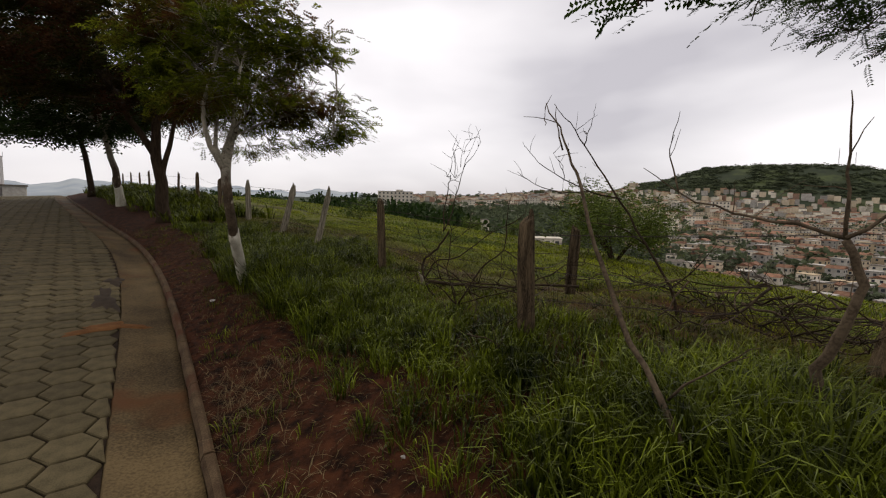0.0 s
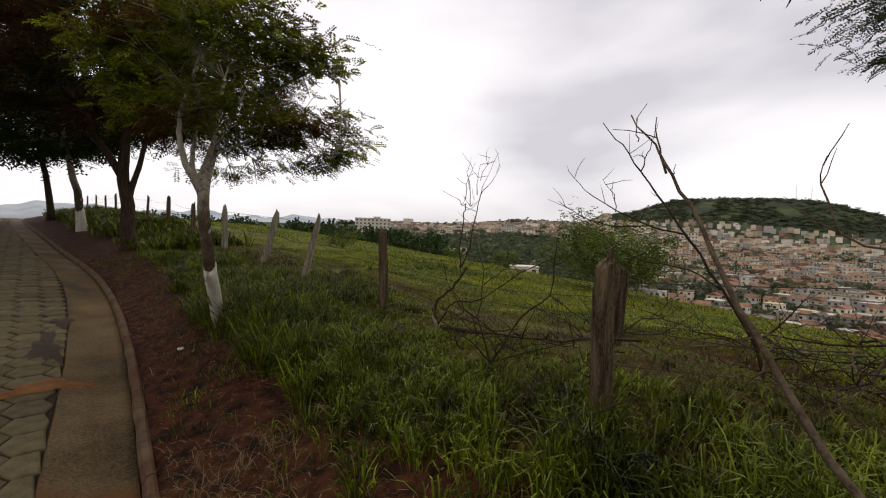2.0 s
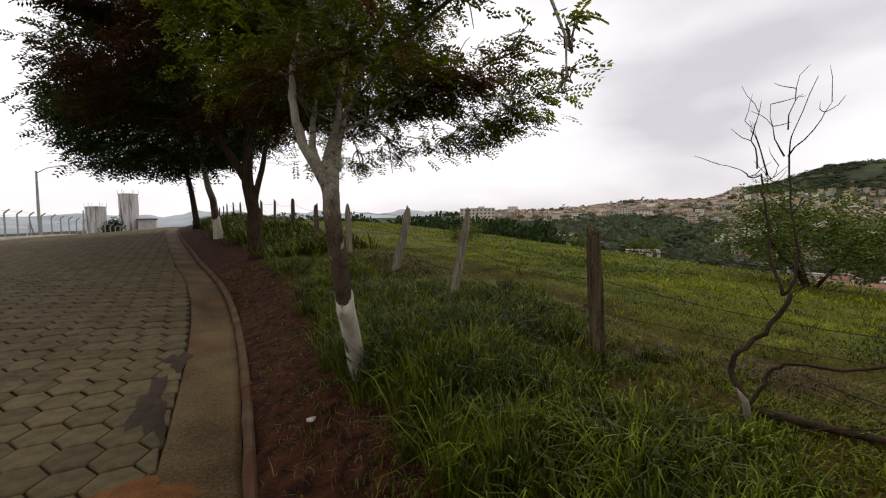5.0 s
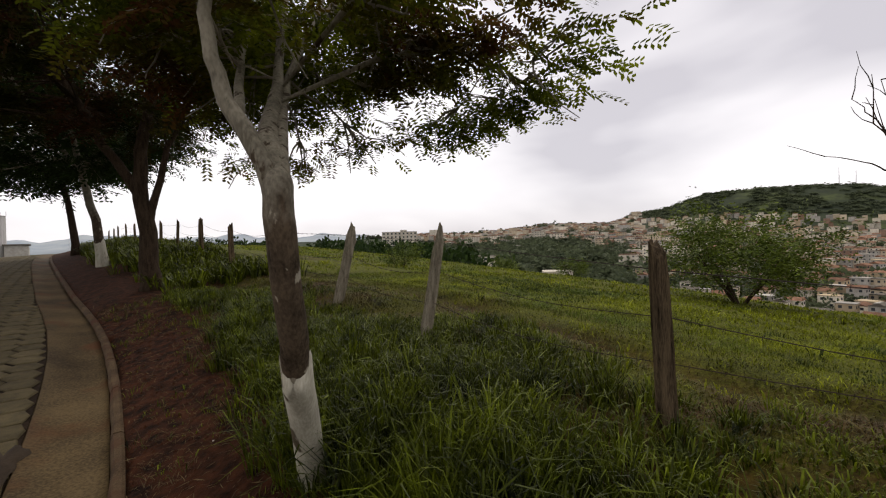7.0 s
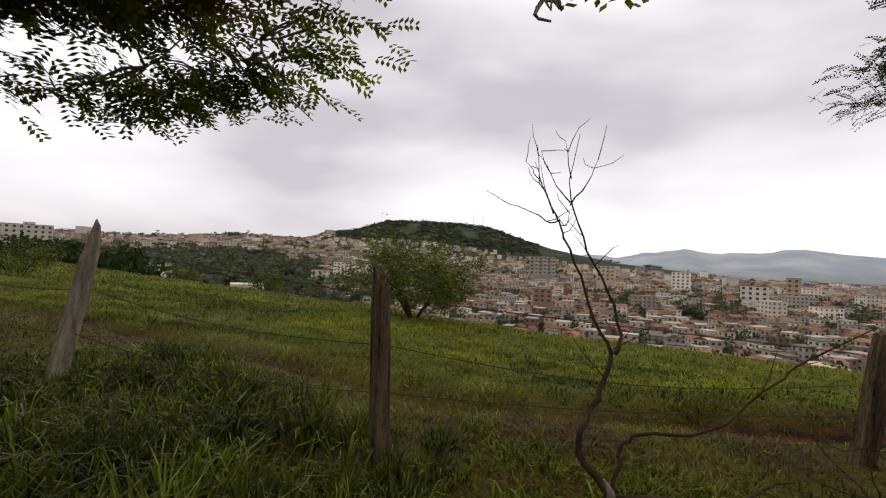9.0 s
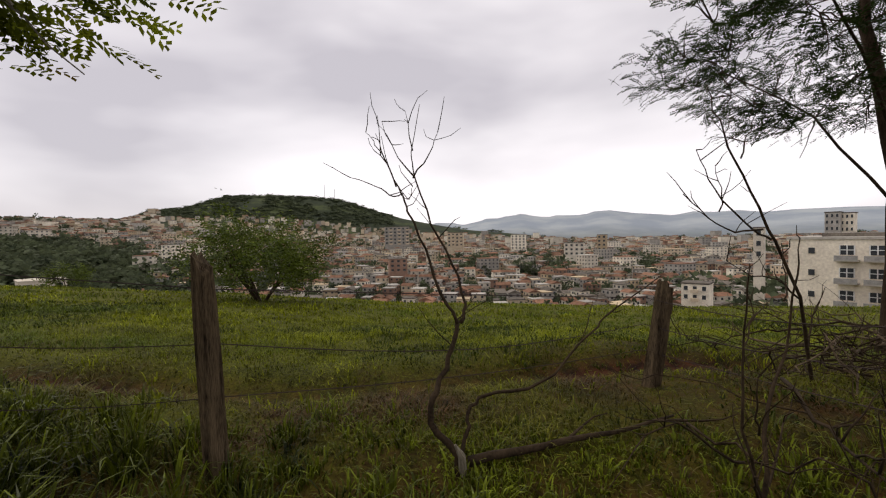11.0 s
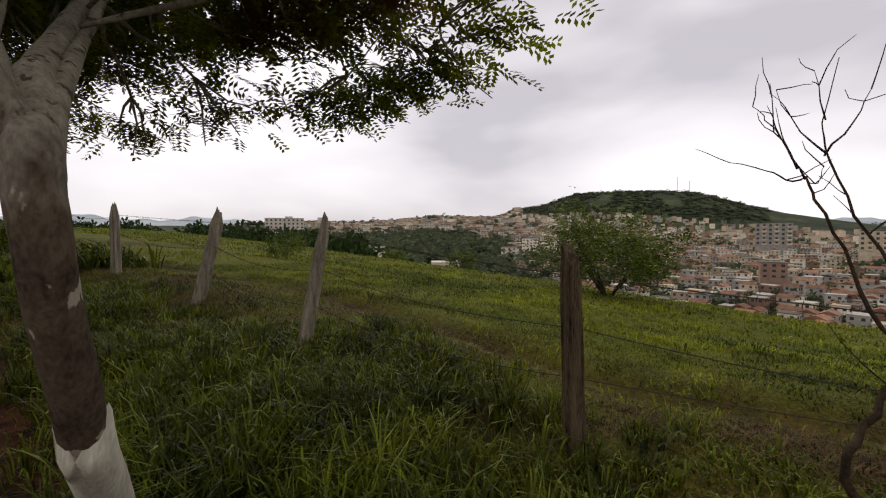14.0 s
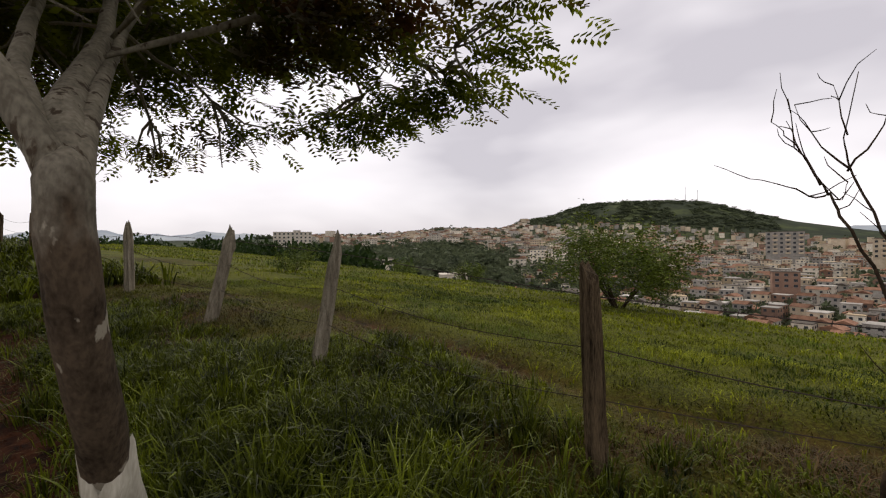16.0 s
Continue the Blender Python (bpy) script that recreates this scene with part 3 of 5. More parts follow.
def tree(name, base, stems, clusters, fronds, leaf, bark, label, seed, pairs=7, frond=0.32, leaf_len=0.075, leaf_wid=0.03, spread=0.55, droop=-0.25, lime=None, group="roadside trees", limb=None, branch_max=0.035):
    """stems: polylines with radii, from the base; clusters: centres of leafy sprays, each fed by its own branch."""
    rnd = np.random.RandomState(seed)
    z0 = gz(base[0], base[1])
    top = empty(name, pose(base[0], base[1], z0), label, "tree", group)
    nodes = []
    for s, (pts, r0, r1) in enumerate(stems):
        p = [Vector(q) for q in pts]
        fine = []
        for a, b in zip(p, p[1:]):
            fine += [a.lerp(b, i / 3) for i in range(3)]
        fine.append(p[-1])
        for i in range(1, len(fine) - 1):
            fine[i] = fine[i] + Vector(rnd.normal(0, 0.0018 if "pale_barked" in name else 0.012, 3))
        rad = [r0 + (r1 - r0) * i / (len(fine) - 1) for i in range(len(fine))]
        if s == 0:
            rad[0] *= 1.35
            if limb:
                rad[-1], rad[-2], rad[-3] = rad[-1] * 0.35, rad[-2] * 0.72, rad[-3] * 0.92
        elif limb:
            rad[0], rad[1], rad[2] = rad[0] * 0.35, rad[1] * 0.7, rad[2] * 0.9
        v, f = tube(fine, rad, 14, 0.05, seed + s)
        mesh("trunk" if s == 0 else "limb", v, f, M[bark if s == 0 else limb or bark], top, smooth=True)
        nodes += [(q, r) for q, r in zip(fine, rad) if q.z > fine[-1].z * 0.55]
    if lime:
        lp, (hgt, r) = [Vector(q) for q in stems[0][0]], lime
        r0, r1 = stems[0][1:]
        line, rads = [], []
        for i in range(9):
            z = lp[0].z + 0.02 + (hgt - lp[0].z) * i / 8
            for k, (a, b) in enumerate(zip(lp, lp[1:])):
                if a.z <= z <= b.z + 1e-6:
                    t = (z - a.z) / max(b.z - a.z, 1e-6)
                    line.append(a.lerp(b, t))
                    base = r0 + (r1 - r0) * (k + t) / (len(lp) - 1)
                    rads.append(base * (1 + 0.35 * max(0, 1 - 3 * (k + t))) * 1.1 + 0.003)
                    break
        lv, lf = tube(line, rads, 24, 0.03, seed)
        lv = [Vector(q) for q in lv]
        for k in range(24):
            lv[-24 + k].z += 0.055 * math.sin(k * 0.524 + 2.0) + 0.03 * math.sin(k * 1.31 + 1) + 0.02 * math.sin(k * 2.6)
        mesh("limewash", lv, lf, M["lime"], top, "flaking white limewash round the foot", smooth=True)
    cs, ws = [], []
    for ci, (cx, cy, cz, cr) in enumerate(clusters):
        c = Vector((cx, cy, cz))
        q, r = min(nodes, key=lambda n: (n[0] - c).length + 0.6 * max(0, n[0].z - c.z))
        path = bend(q, c, 5, 0.09, seed * 31 + ci)
        rr = min(r * 0.5, branch_max)
        twigs = [tube(path, [rr + (0.006 - rr) * i / 5 for i in range(6)], 5)]
        out = c - Vector((0, 0, cz * 0.75))
        for k in range(4):
            tip = c + Vector(rnd.normal(0, cr * 0.4, 3))
            sub = bend(path[3], tip, 4, 0.05, seed * 77 + ci * 5 + k)
            twigs.append(tube(sub, [0.008, 0.007, 0.005, 0.004, 0.003], 4))
        v, f = join(twigs)
        mesh("branch", v, f, M[bark], top)
        m = max(4, int(fronds * (cr / spread) ** 2))
        pos = np.array(c)[None] + rnd.normal(0, cr * 0.55, (m, 3)) * np.array([1, 1, 0.36])
        out = pos - np.array([0, 0, cz - 0.4])[None]
        out[:, 2] = 0
        w = out / (np.linalg.norm(out, axis=1, keepdims=True) + 0.1) + rnd.normal(0, 0.6, (m, 3)) * np.array([1, 1, 0.55]) + np.array([0, 0, droop])
        cs.append(pos)
        ws.append(w)
    cs, ws = np.concatenate(cs), np.concatenate(ws)
    v, q = frond_set(cs, ws, frond * rnd.uniform(0.7, 1.25, len(cs)), pairs, leaf_len, leaf_wid, rnd)
    big_mesh("crown", v, q, [], M[leaf], top)
    return top


def crown_points(n, centre, radii, seed, low=-0.5, size=(0.35, 0.65)):
    """Uneven centres for sprays inside a flattened dome."""
    rnd = random.Random(seed)
    out = []
    while len(out) < n:
        x, y, z = rnd.uniform(-1, 1), rnd.uniform(-1, 1), rnd.uniform(low, 1)
        d = x * x + y * y + z * z
        if d > 1 or d < 0.12 or (d < 0.5 and rnd.random() < 0.5):
            continue
        out.append((centre[0] + x * radii[0], centre[1] + y * radii[1], centre[2] + z * radii[2], rnd.uniform(*size)))
    return out


tree("pale_barked_tree", (2.0, 6.5),
     [([(0.04, 0.06, -0.12), (0.02, 0.03, 0.04), (-0.04, -0.08, 0.24), (-0.10, -0.19, 0.44), (-0.17, -0.30, 0.64), (-0.235, -0.44, 0.89), (-0.285, -0.51, 1.14), (-0.298, -0.525, 1.28), (-0.30, -0.525, 1.38), (-0.295, -0.50, 1.45)], 0.058, 0.051),
      ([(-0.29, -0.52, 1.20), (-0.31, -0.505, 1.40), (-0.355, -0.45, 1.53), (-0.42, -0.37, 1.69), (-0.455, -0.345, 1.84), (-0.472, -0.335, 2.0), (-0.46, -0.33, 2.2), (-0.3, -0.4, 2.8)], 0.040, 0.016),
      ([(-0.285, -0.51, 1.16), (-0.285, -0.46, 1.40), (-0.245, -0.27, 1.58), (-0.165, -0.06, 1.72), (-0.09, 0.09, 1.86), (-0.01, 0.25, 2.0), (0.06, 0.42, 2.2), (0.2, 0.6, 2.9)], 0.058, 0.020),
      ([(-0.285, -0.50, 1.24), (-0.25, -0.42, 1.46), (-0.15, -0.16, 1.66), (-0.03, 0.12, 1.88), (0.10, 0.40, 2.12), (0.4, 0.6, 2.7)], 0.036, 0.014),
      ([(-0.29, -0.50, 1.24), (-0.31, -0.40, 1.48), (-0.30, -0.10, 1.72), (-0.24, 0.12, 1.92), (-0.16, 0.34, 2.15), (0.0, 0.6, 2.6)], 0.034, 0.014),
      ([(0.0, 0.2, 2.0), (0.3, -0.35, 2.5), (0.6, -0.95, 2.75), (0.62, -1.4, 2.5), (0.45, -1.75, 2.0), (0.35, -1.85, 1.8)], 0.02, 0.003),
      ([(-0.09, 0.09, 1.86), (0.4, -0.05, 2.15), (0.9, -0.15, 2.3), (1.25, -0.2, 2.2)], 0.018, 0.005)],
     [c for c in crown_points(110, (0.12, 0.35, 2.95), (1.15, 1.6, 1.0), 4, -0.76, (0.22, 0.40)) if c[1] > 0.8 or c[0] < 0.95 - 0.62 * (c[2] - 2.2)]
     + crown_points(20, (-0.1, 1.1, 2.75), (1.0, 0.9, 0.85), 44, -0.85, (0.24, 0.40))
     + [(x + 0.10, y - 0.2, z, r) for x, y, z, r in
        ((0.95, -0.6, 2.15, 0.26), (1.1, -0.3, 2.05, 0.28), (1.15, 0.1, 2.0, 0.28), (0.9, 0.5, 1.95, 0.28), (0.6, 0.9, 1.9, 0.28), (1.3, 0.4, 2.1, 0.26), (0.75, -0.6, 2.35, 0.28), (0.5, 1.6, 1.85, 0.28), (0.2, 1.9, 1.9, 0.28), (-0.2, 1.1, 2.1, 0.34), (-0.4, 0.9, 2.3, 0.34), (0.0, 1.4, 2.3, 0.34),
         (-0.1, 0.9, 2.5, 0.34), (-0.5, 1.3, 2.5, 0.34), (0.2, 1.2, 2.5, 0.34), (0.3, 0.9, 2.3, 0.32), (0.5, 0.1, 2.1, 0.3), (0.7, 0.3, 2.2, 0.3), (0.4, 0.5, 2.15, 0.3), (0.8, -0.1, 2.3, 0.3), (0.6, 0.6, 2.3, 0.3), (0.3, -0.1, 2.35, 0.3), (0.9, 0.3, 2.45, 0.3), (0.5, 0.3, 2.5, 0.32))]
     + [(1.3, -0.35, 2.06, 0.18), (1.35, 0.0, 2.0, 0.2), (1.3, 0.3, 1.95, 0.22), (1.15, -0.2, 2.3, 0.24)]
     + [(0.7, -1.0, 2.8, 0.2), (0.65, -1.3, 2.65, 0.16), (0.42, -1.8, 1.86, 0.09), (0.5, -1.7, 2.1, 0.11), (0.5, -0.8, 2.9, 0.22)],
     118, "leaf", "bark_pale", "slender pale-barked tree with forked stems and limewashed foot", 11, frond=0.135, pairs=6, leaf_len=0.046, leaf_wid=0.023, droop=-0.12, spread=0.4, lime=(0.66, 0.0), limb="bark_limb", branch_max=0.009)
tree("roadside_tree", (2.17, 13.6),
     [([(0, 0, -0.1), (-0.03, 0.05, 0.7), (-0.12, 0.05, 1.6), (-0.1, 0, 2.4), (0.1, 0.1, 3.4), (0.2, 0.2, 5.0)], 0.17, 0.05),
      ([(-0.12, 0.05, 1.6), (-0.6, 0.2, 2.5), (-1.1, 0.3, 3.5), (-1.6, 0.5, 4.6)], 0.09, 0.03),
      ([(-0.03, 0.05, 0.9), (0.06, -0.05, 1.6), (0.3, -0.1, 2.5), (0.8, 0.1, 3.8)], 0.08, 0.03)],
     crown_points(120, (-0.55, 0.0, 4.75), (2.7, 2.9, 2.9), 6, -0.74, (0.40, 0.66)),
     68, "leaf_brown", "bark_dark", "dark-trunked roadside tree with spreading brownish feathery crown", 12, pairs=7, frond=0.36, leaf_len=0.10, leaf_wid=0.048, spread=0.6, droop=-0.15)
tree("roadside_tree", (1.72, 19.0),
     [([(0, 0, -0.1), (-0.15, 0, 1.2), (-0.4, 0.05, 2.4), (-0.6, 0.1, 3.6), (-0.7, 0.2, 5.0)], 0.12, 0.04),
      ([(-0.4, 0.05, 2.4), (-1.0, 0.2, 3.4), (-1.6, 0.3, 4.6)], 0.06, 0.025), ([(-0.4, 0.05, 2.4), (0.1, 0.1, 3.4), (0.5, 0.2, 4.6)], 0.06, 0.025)],
     crown_points(100, (-1.0, 0.0, 4.2), (3.0, 2.9, 2.4), 7, -0.78, (0.45, 0.75)),
     54, "leaf_green", "bark_pale", "roadside tree with leaning trunk and wide drooping crown", 13, pairs=6, frond=0.42, leaf_len=0.13, leaf_wid=0.06, spread=0.65, droop=-0.2, lime=(0.6, 0.122))
tree("roadside_tree", (1.18, 26.0),
     [([(0, 0, -0.1), (-0.1, 0, 1.4), (-0.4, 0.05, 3.0), (-0.6, 0.1, 4.6)], 0.14, 0.05), ([(-0.4, 0.05, 2.9), (-1.2, 0.2, 4.2), (-1.8, 0.3, 5.6)], 0.07, 0.03), ([(-0.4, 0.05, 2.9), (0.2, 0.1, 4.2), (0.6, 0.2, 5.6)], 0.07, 0.03)],
     crown_points(90, (-1.1, 0.1, 4.4), (3.6, 3.2, 2.6), 8, -0.8, (0.7, 1.0)),
     55, "leaf_green", "bark_dark", "tall roadside tree with wide dark crown", 14, pairs=4, frond=0.55, leaf_len=0.2, leaf_wid=0.09, spread=0.8)
tree("overhanging_tree", (5.7, -0.8),
     [([(0, 0, -0.1), (-0.05, 0.05, 1.0), (-0.15, 0.15, 1.9), (0.0, 0.3, 3.2), (0.2, 0.3, 4.4)], 0.13, 0.04),
      ([(-0.15, 0.15, 1.9), (-0.5, 0.9, 2.9), (-0.8, 1.7, 3.4), (-1.0, 2.7, 3.6)], 0.02, 0.005), ([(-0.15, 0.15, 1.9), (-1.1, 0.9, 2.6), (-2.2, 1.6, 2.5), (-3.3, 2.2, 2.2)], 0.018, 0.004), ([(-0.1, 0.1, 1.6), (0.1, 0.9, 2.6), (0.2, 1.9, 3.1)], 0.018, 0.005)],
     crown_points(76, (-0.15, 0.95, 3.6), (1.85, 1.6, 1.2), 9, -0.9, (0.24, 0.42))
     + [(-2.2, 2.05, 2.8, 0.22), (-2.0, 1.85, 2.95, 0.26), (-2.5, 2.1, 2.9, 0.2), (-1.8, 1.7, 2.8, 0.26), (-3.5, 2.3, 2.12, 0.13), (-3.2, 2.15, 2.2, 0.18), (-2.9, 2.0, 2.28, 0.2), (-2.6, 1.8, 2.4, 0.22), (-2.4, 1.5, 2.5, 0.24), (-2.9, 1.6, 2.45, 0.2), (-3.3, 1.9, 2.5, 0.18)],
     110, "leaf_green", "bark_dark", "fine-leaved tree spreading feathery fronds over the fence", 15, pairs=10, frond=0.19, leaf_len=0.038, leaf_wid=0.018, spread=0.45, droop=-0.05, branch_max=0.01)


def bush(name, x, y, width, height, leaves, size, material, label, seed, stems=7, category="bush"):
    rnd = np.random.RandomState(seed)
    top = empty(name, pose(x, y, gz(x, y)), label, category, "pasture bushes")
    for i in range(stems):
        a = rnd.uniform(0, 6.28)
        tip = (math.cos(a) * width * 0.3, math.sin(a) * width * 0.3, height * rnd.uniform(0.6, 0.9))
        v, f = (tube(bend((0.05 * math.cos(a), 0.05 * math.sin(a), -0.1), tip, 5, 0.05 * height, seed + i), [0.02 * height, 0.017 * height, 0.013 * height, 0.01 * height, 0.007 * height, 0.004 * height], 5))
        mesh("stem", v, f, M["twig_dark"], top)
    clumps = []
    while len(clumps) < 34:
        p = rnd.uniform(-1, 1, 3)
        if np.dot(p, p) < 1 and np.dot(p, p) > 0.15 and p[2] > -0.75:
            clumps.append(p)
    clumps = np.array(clumps) * np.array([width / 2, width / 2, height * 0.45]) + np.array([0, 0, height * 0.55])
    c = clumps[rnd.randint(0, len(clumps), leaves)] + rnd.normal(0, width * 0.085, (leaves, 3)) * np.array([1, 1, 0.8])
    c[:, 2] = np.maximum(c[:, 2], 0.08 * height)
    v, q = frond_set(c, rnd.normal(0, 1, (leaves, 3)), np.full(leaves, size * 2.2), 2, size, size * 0.5, rnd)
    big_mesh("foliage", v, q, [], M[material], top)
    return top


bush("bush", 15.3, 8.6, 4.2, 2.5, 4000, 0.11, "bush_leaf", "airy rounded green bush in the pasture", 41)
bush("round_shrub", 60.0, 39.0, 5.0, 4.6, 2600, 0.22, "leaf_green", "dense dark rounded shrub at the pasture edge", 42)
bush("low_shrub", 20.5, 17.5, 1.6, 0.9, 700, 0.09, "bush_leaf", "low pale green shrub in the pasture", 43)
bush("low_shrub", 9.0, 16.0, 1.3, 0.7, 500, 0.07, "bush_leaf", "sparse low shrub in the pasture", 44)
bush("low_shrub", 26.0, 27.0, 2.2, 1.1, 900, 0.1, "bush_leaf", "low green shrub at the pasture edge", 45)


# ---- dead saplings and brush by the fence ----
def sapling(name, base, across, lines, r0, material, label, seed, twiggy=0, lean=0.0):
    """lines: polylines of (along, up) metres in the plane spanned by across, each with its thickness."""
    rnd = random.Random(seed)
    z0 = gz(base[0], base[1])
    ax = Vector((*across, 0)).normalized()
    dep = Vector((-ax.y, ax.x, 0))
    top = tagged(empty(name, pose(base[0], base[1], z0), label, "dead sapling"), group="dead saplings")
    for li, (pts, a, b) in enumerate(lines):
        p = [ax * u + Vector((0, 0, w)) + dep * (lean * max(w, 0) + 0.05 * math.sin(3 * w + li * 1.7) * (w > 0.3)) for u, w in pts]
        fine = []
        for q0, q1 in zip(p, p[1:]):
            fine += [q0.lerp(q1, i / 3) + Vector((rnd.gauss(0, 1), rnd.gauss(0, 1), rnd.gauss(0, 1))) * 0.005 for i in range(3)]
        fine.append(p[-1])
        v, f = tube(fine, [a + (b - a) * i / (len(fine) - 1) for i in range(len(fine))], 6, 0.15, seed + li)
        stem = mesh("stem" if li == 0 else "branch", v, f, M[material], top, smooth=True)
        for k in range(twiggy):
            i = rnd.randrange(len(fine) // 3, len(fine))
            q = fine[i]
            tip = q + Vector((rnd.uniform(-0.16, 0.16), rnd.uniform(-0.16, 0.16), rnd.uniform(0.02, 0.2)))
            v, f = tube(bend(q, tip, 3, 0.02, seed * 9 + li * 7 + k), [0.003, 0.0025, 0.002, 0.0012], 4)
            mesh("twig", v, f, M[material], stem)
    return top


sapling("dead_sapling", (3.30, 4.42), (0.0, -1.0),
        [([(0.01, -0.06), (0.004, 0.08), (-0.10, 0.21), (-0.084, 0.29), (-0.013, 0.40), (0.052, 0.54), (0.061, 0.61)], 0.017, 0.011),
         ([(0.061, 0.61), (-0.023, 0.74), (-0.086, 0.965), (-0.167, 1.16), (-0.194, 1.26), (-0.256, 1.25), (-0.332, 1.31), (-0.471, 1.36)], 0.009, 0.0018),
         ([(0.061, 0.61), (0.101, 0.69), (0.053, 0.88), (-0.034, 1.10), (-0.108, 1.34), (-0.12, 1.41), (-0.131, 1.53), (-0.064, 1.85)], 0.009, 0.0018),
         ([(-0.194, 1.26), (-0.253, 1.41), (-0.331, 1.565), (-0.39, 1.64)], 0.005, 0.0015),
         ([(-0.215, 1.31), (-0.299, 1.495), (-0.324, 1.755)], 0.005, 0.0015),
         ([(-0.122, 1.37), (-0.21, 1.495), (-0.298, 1.735)], 0.005, 0.0015),
         ([(-0.122, 1.37), (-0.025, 1.51), (0.037, 1.66)], 0.005, 0.0015),
         ([(-0.194, 1.26), (-0.143, 1.24), (-0.131, 1.31)], 0.003, 0.0012),
         ([(-0.122, 1.53), (-0.155, 1.795)], 0.004, 0.0012),
         ([(0.02, 0.06), (0.06, 0.18), (0.084, 0.255), (0.145, 0.295), (0.356, 0.32), (0.50, 0.38), (0.736, 0.57), (0.841, 0.64), (1.157, 0.80)], 0.011, 0.003)],
        0.02, "twig_dark", "broken leafless sapling with thin forked twigs by the fence", 51, twiggy=3, lean=0.5)
splinter = mesh("broken_stub", *tube([(3.33, 4.39, gz(3.33, 4.39) - 0.04), (3.30, 4.40, gz(3.33, 4.39) + 0.09), (3.28, 4.43, gz(3.33, 4.39) + 0.15)], [0.020, 0.017, 0.005], 7, 0.3, 5), M["post_grey"])
tagged(splinter, "pale splintered stub of a broken sapling in grass", "stub")
sapling("dead_sapling", (4.05, 1.93), (-0.36, 0.93),
        [([(0, -0.1), (0.10, 0.25), (0.30, 0.6), (0.52, 0.95), (0.66, 1.15), (0.84, 1.42), (0.98, 1.62), (1.12, 1.80)], 0.013, 0.003),
         ([(0.84, 1.42), (0.80, 1.55), (0.76, 1.66)], 0.005, 0.002), ([(0.52, 0.95), (0.75, 1.02), (1.0, 1.12), (1.22, 1.28), (1.34, 1.42)], 0.007, 0.002), ([(0.75, 1.02), (1.0, 1.0), (1.25, 1.08), (1.42, 1.2)], 0.006, 0.002), ([(0.30, 0.6), (0.5, 0.72), (0.78, 0.76), (1.0, 0.85)], 0.006, 0.002), ([(1.0, 1.12), (1.02, 1.25), (1.1, 1.36)], 0.004, 0.0015), ([(0.10, 0.25), (-0.08, 0.42), (-0.2, 0.62)], 0.008, 0.002)],
        0.02, "twig_dark", "long bare branching sapling leaning over the fence line", 52, twiggy=4)
sapling("dead_sapling", (2.86, 0.88), (-0.1, 1.0),
        [([(0, -0.1), (0.02, 0.2), (-0.06, 0.45), (-0.10, 0.62), (-0.03, 0.80)], 0.026, 0.016),
         ([(-0.03, 0.80), (0.15, 0.86), (0.4, 0.9), (0.65, 1.0), (0.85, 1.15)], 0.010, 0.002), ([(-0.03, 0.8), (-0.02, 1.0), (-0.01, 1.25), (0.0, 1.42)], 0.009, 0.002),
         ([(-0.03, 0.8), (-0.2, 0.95), (-0.4, 1.1)], 0.009, 0.002), ([(0.65, 1.0), (0.72, 1.2), (0.7, 1.32)], 0.005, 0.0015)],
        0.03, "twig", "stunted grey leafless sapling beside a fence post", 53, twiggy=2)


def dead_branch(a, b, r, seed, name="fallen_branch", label="fallen dead branch lying in the grass", material="twig", twigs=5, sag=0.06):
    rnd = random.Random(seed)
    pa = Vector((a[0], a[1], gz(a[0], a[1]) + a[2]))
    pb = Vector((b[0], b[1], gz(b[0], b[1]) + b[2]))
    line = bend(pa, pb, 9, sag, seed)
    pieces = [tube(line, [r + (0.25 * r - r) * i / 9 for i in range(10)], 7, 0.2, seed)]
    for k in range(twigs):
        q = line[rnd.randrange(2, 9)]
        d = (pb - pa).normalized() * rnd.uniform(0.05, 0.3) + Vector((rnd.uniform(-0.2, 0.2), rnd.uniform(-0.2, 0.2), rnd.uniform(0.0, 0.25)))
        pieces.append(tube(bend(q, q + d, 4, 0.03, seed * 13 + k), [r * 0.4, r * 0.33, r * 0.25, r * 0.18, r * 0.1], 5))
    v, f = join(pieces)
    return tagged(mesh(name, v, f, M[material], smooth=True), label, "branch", "fallen branches")


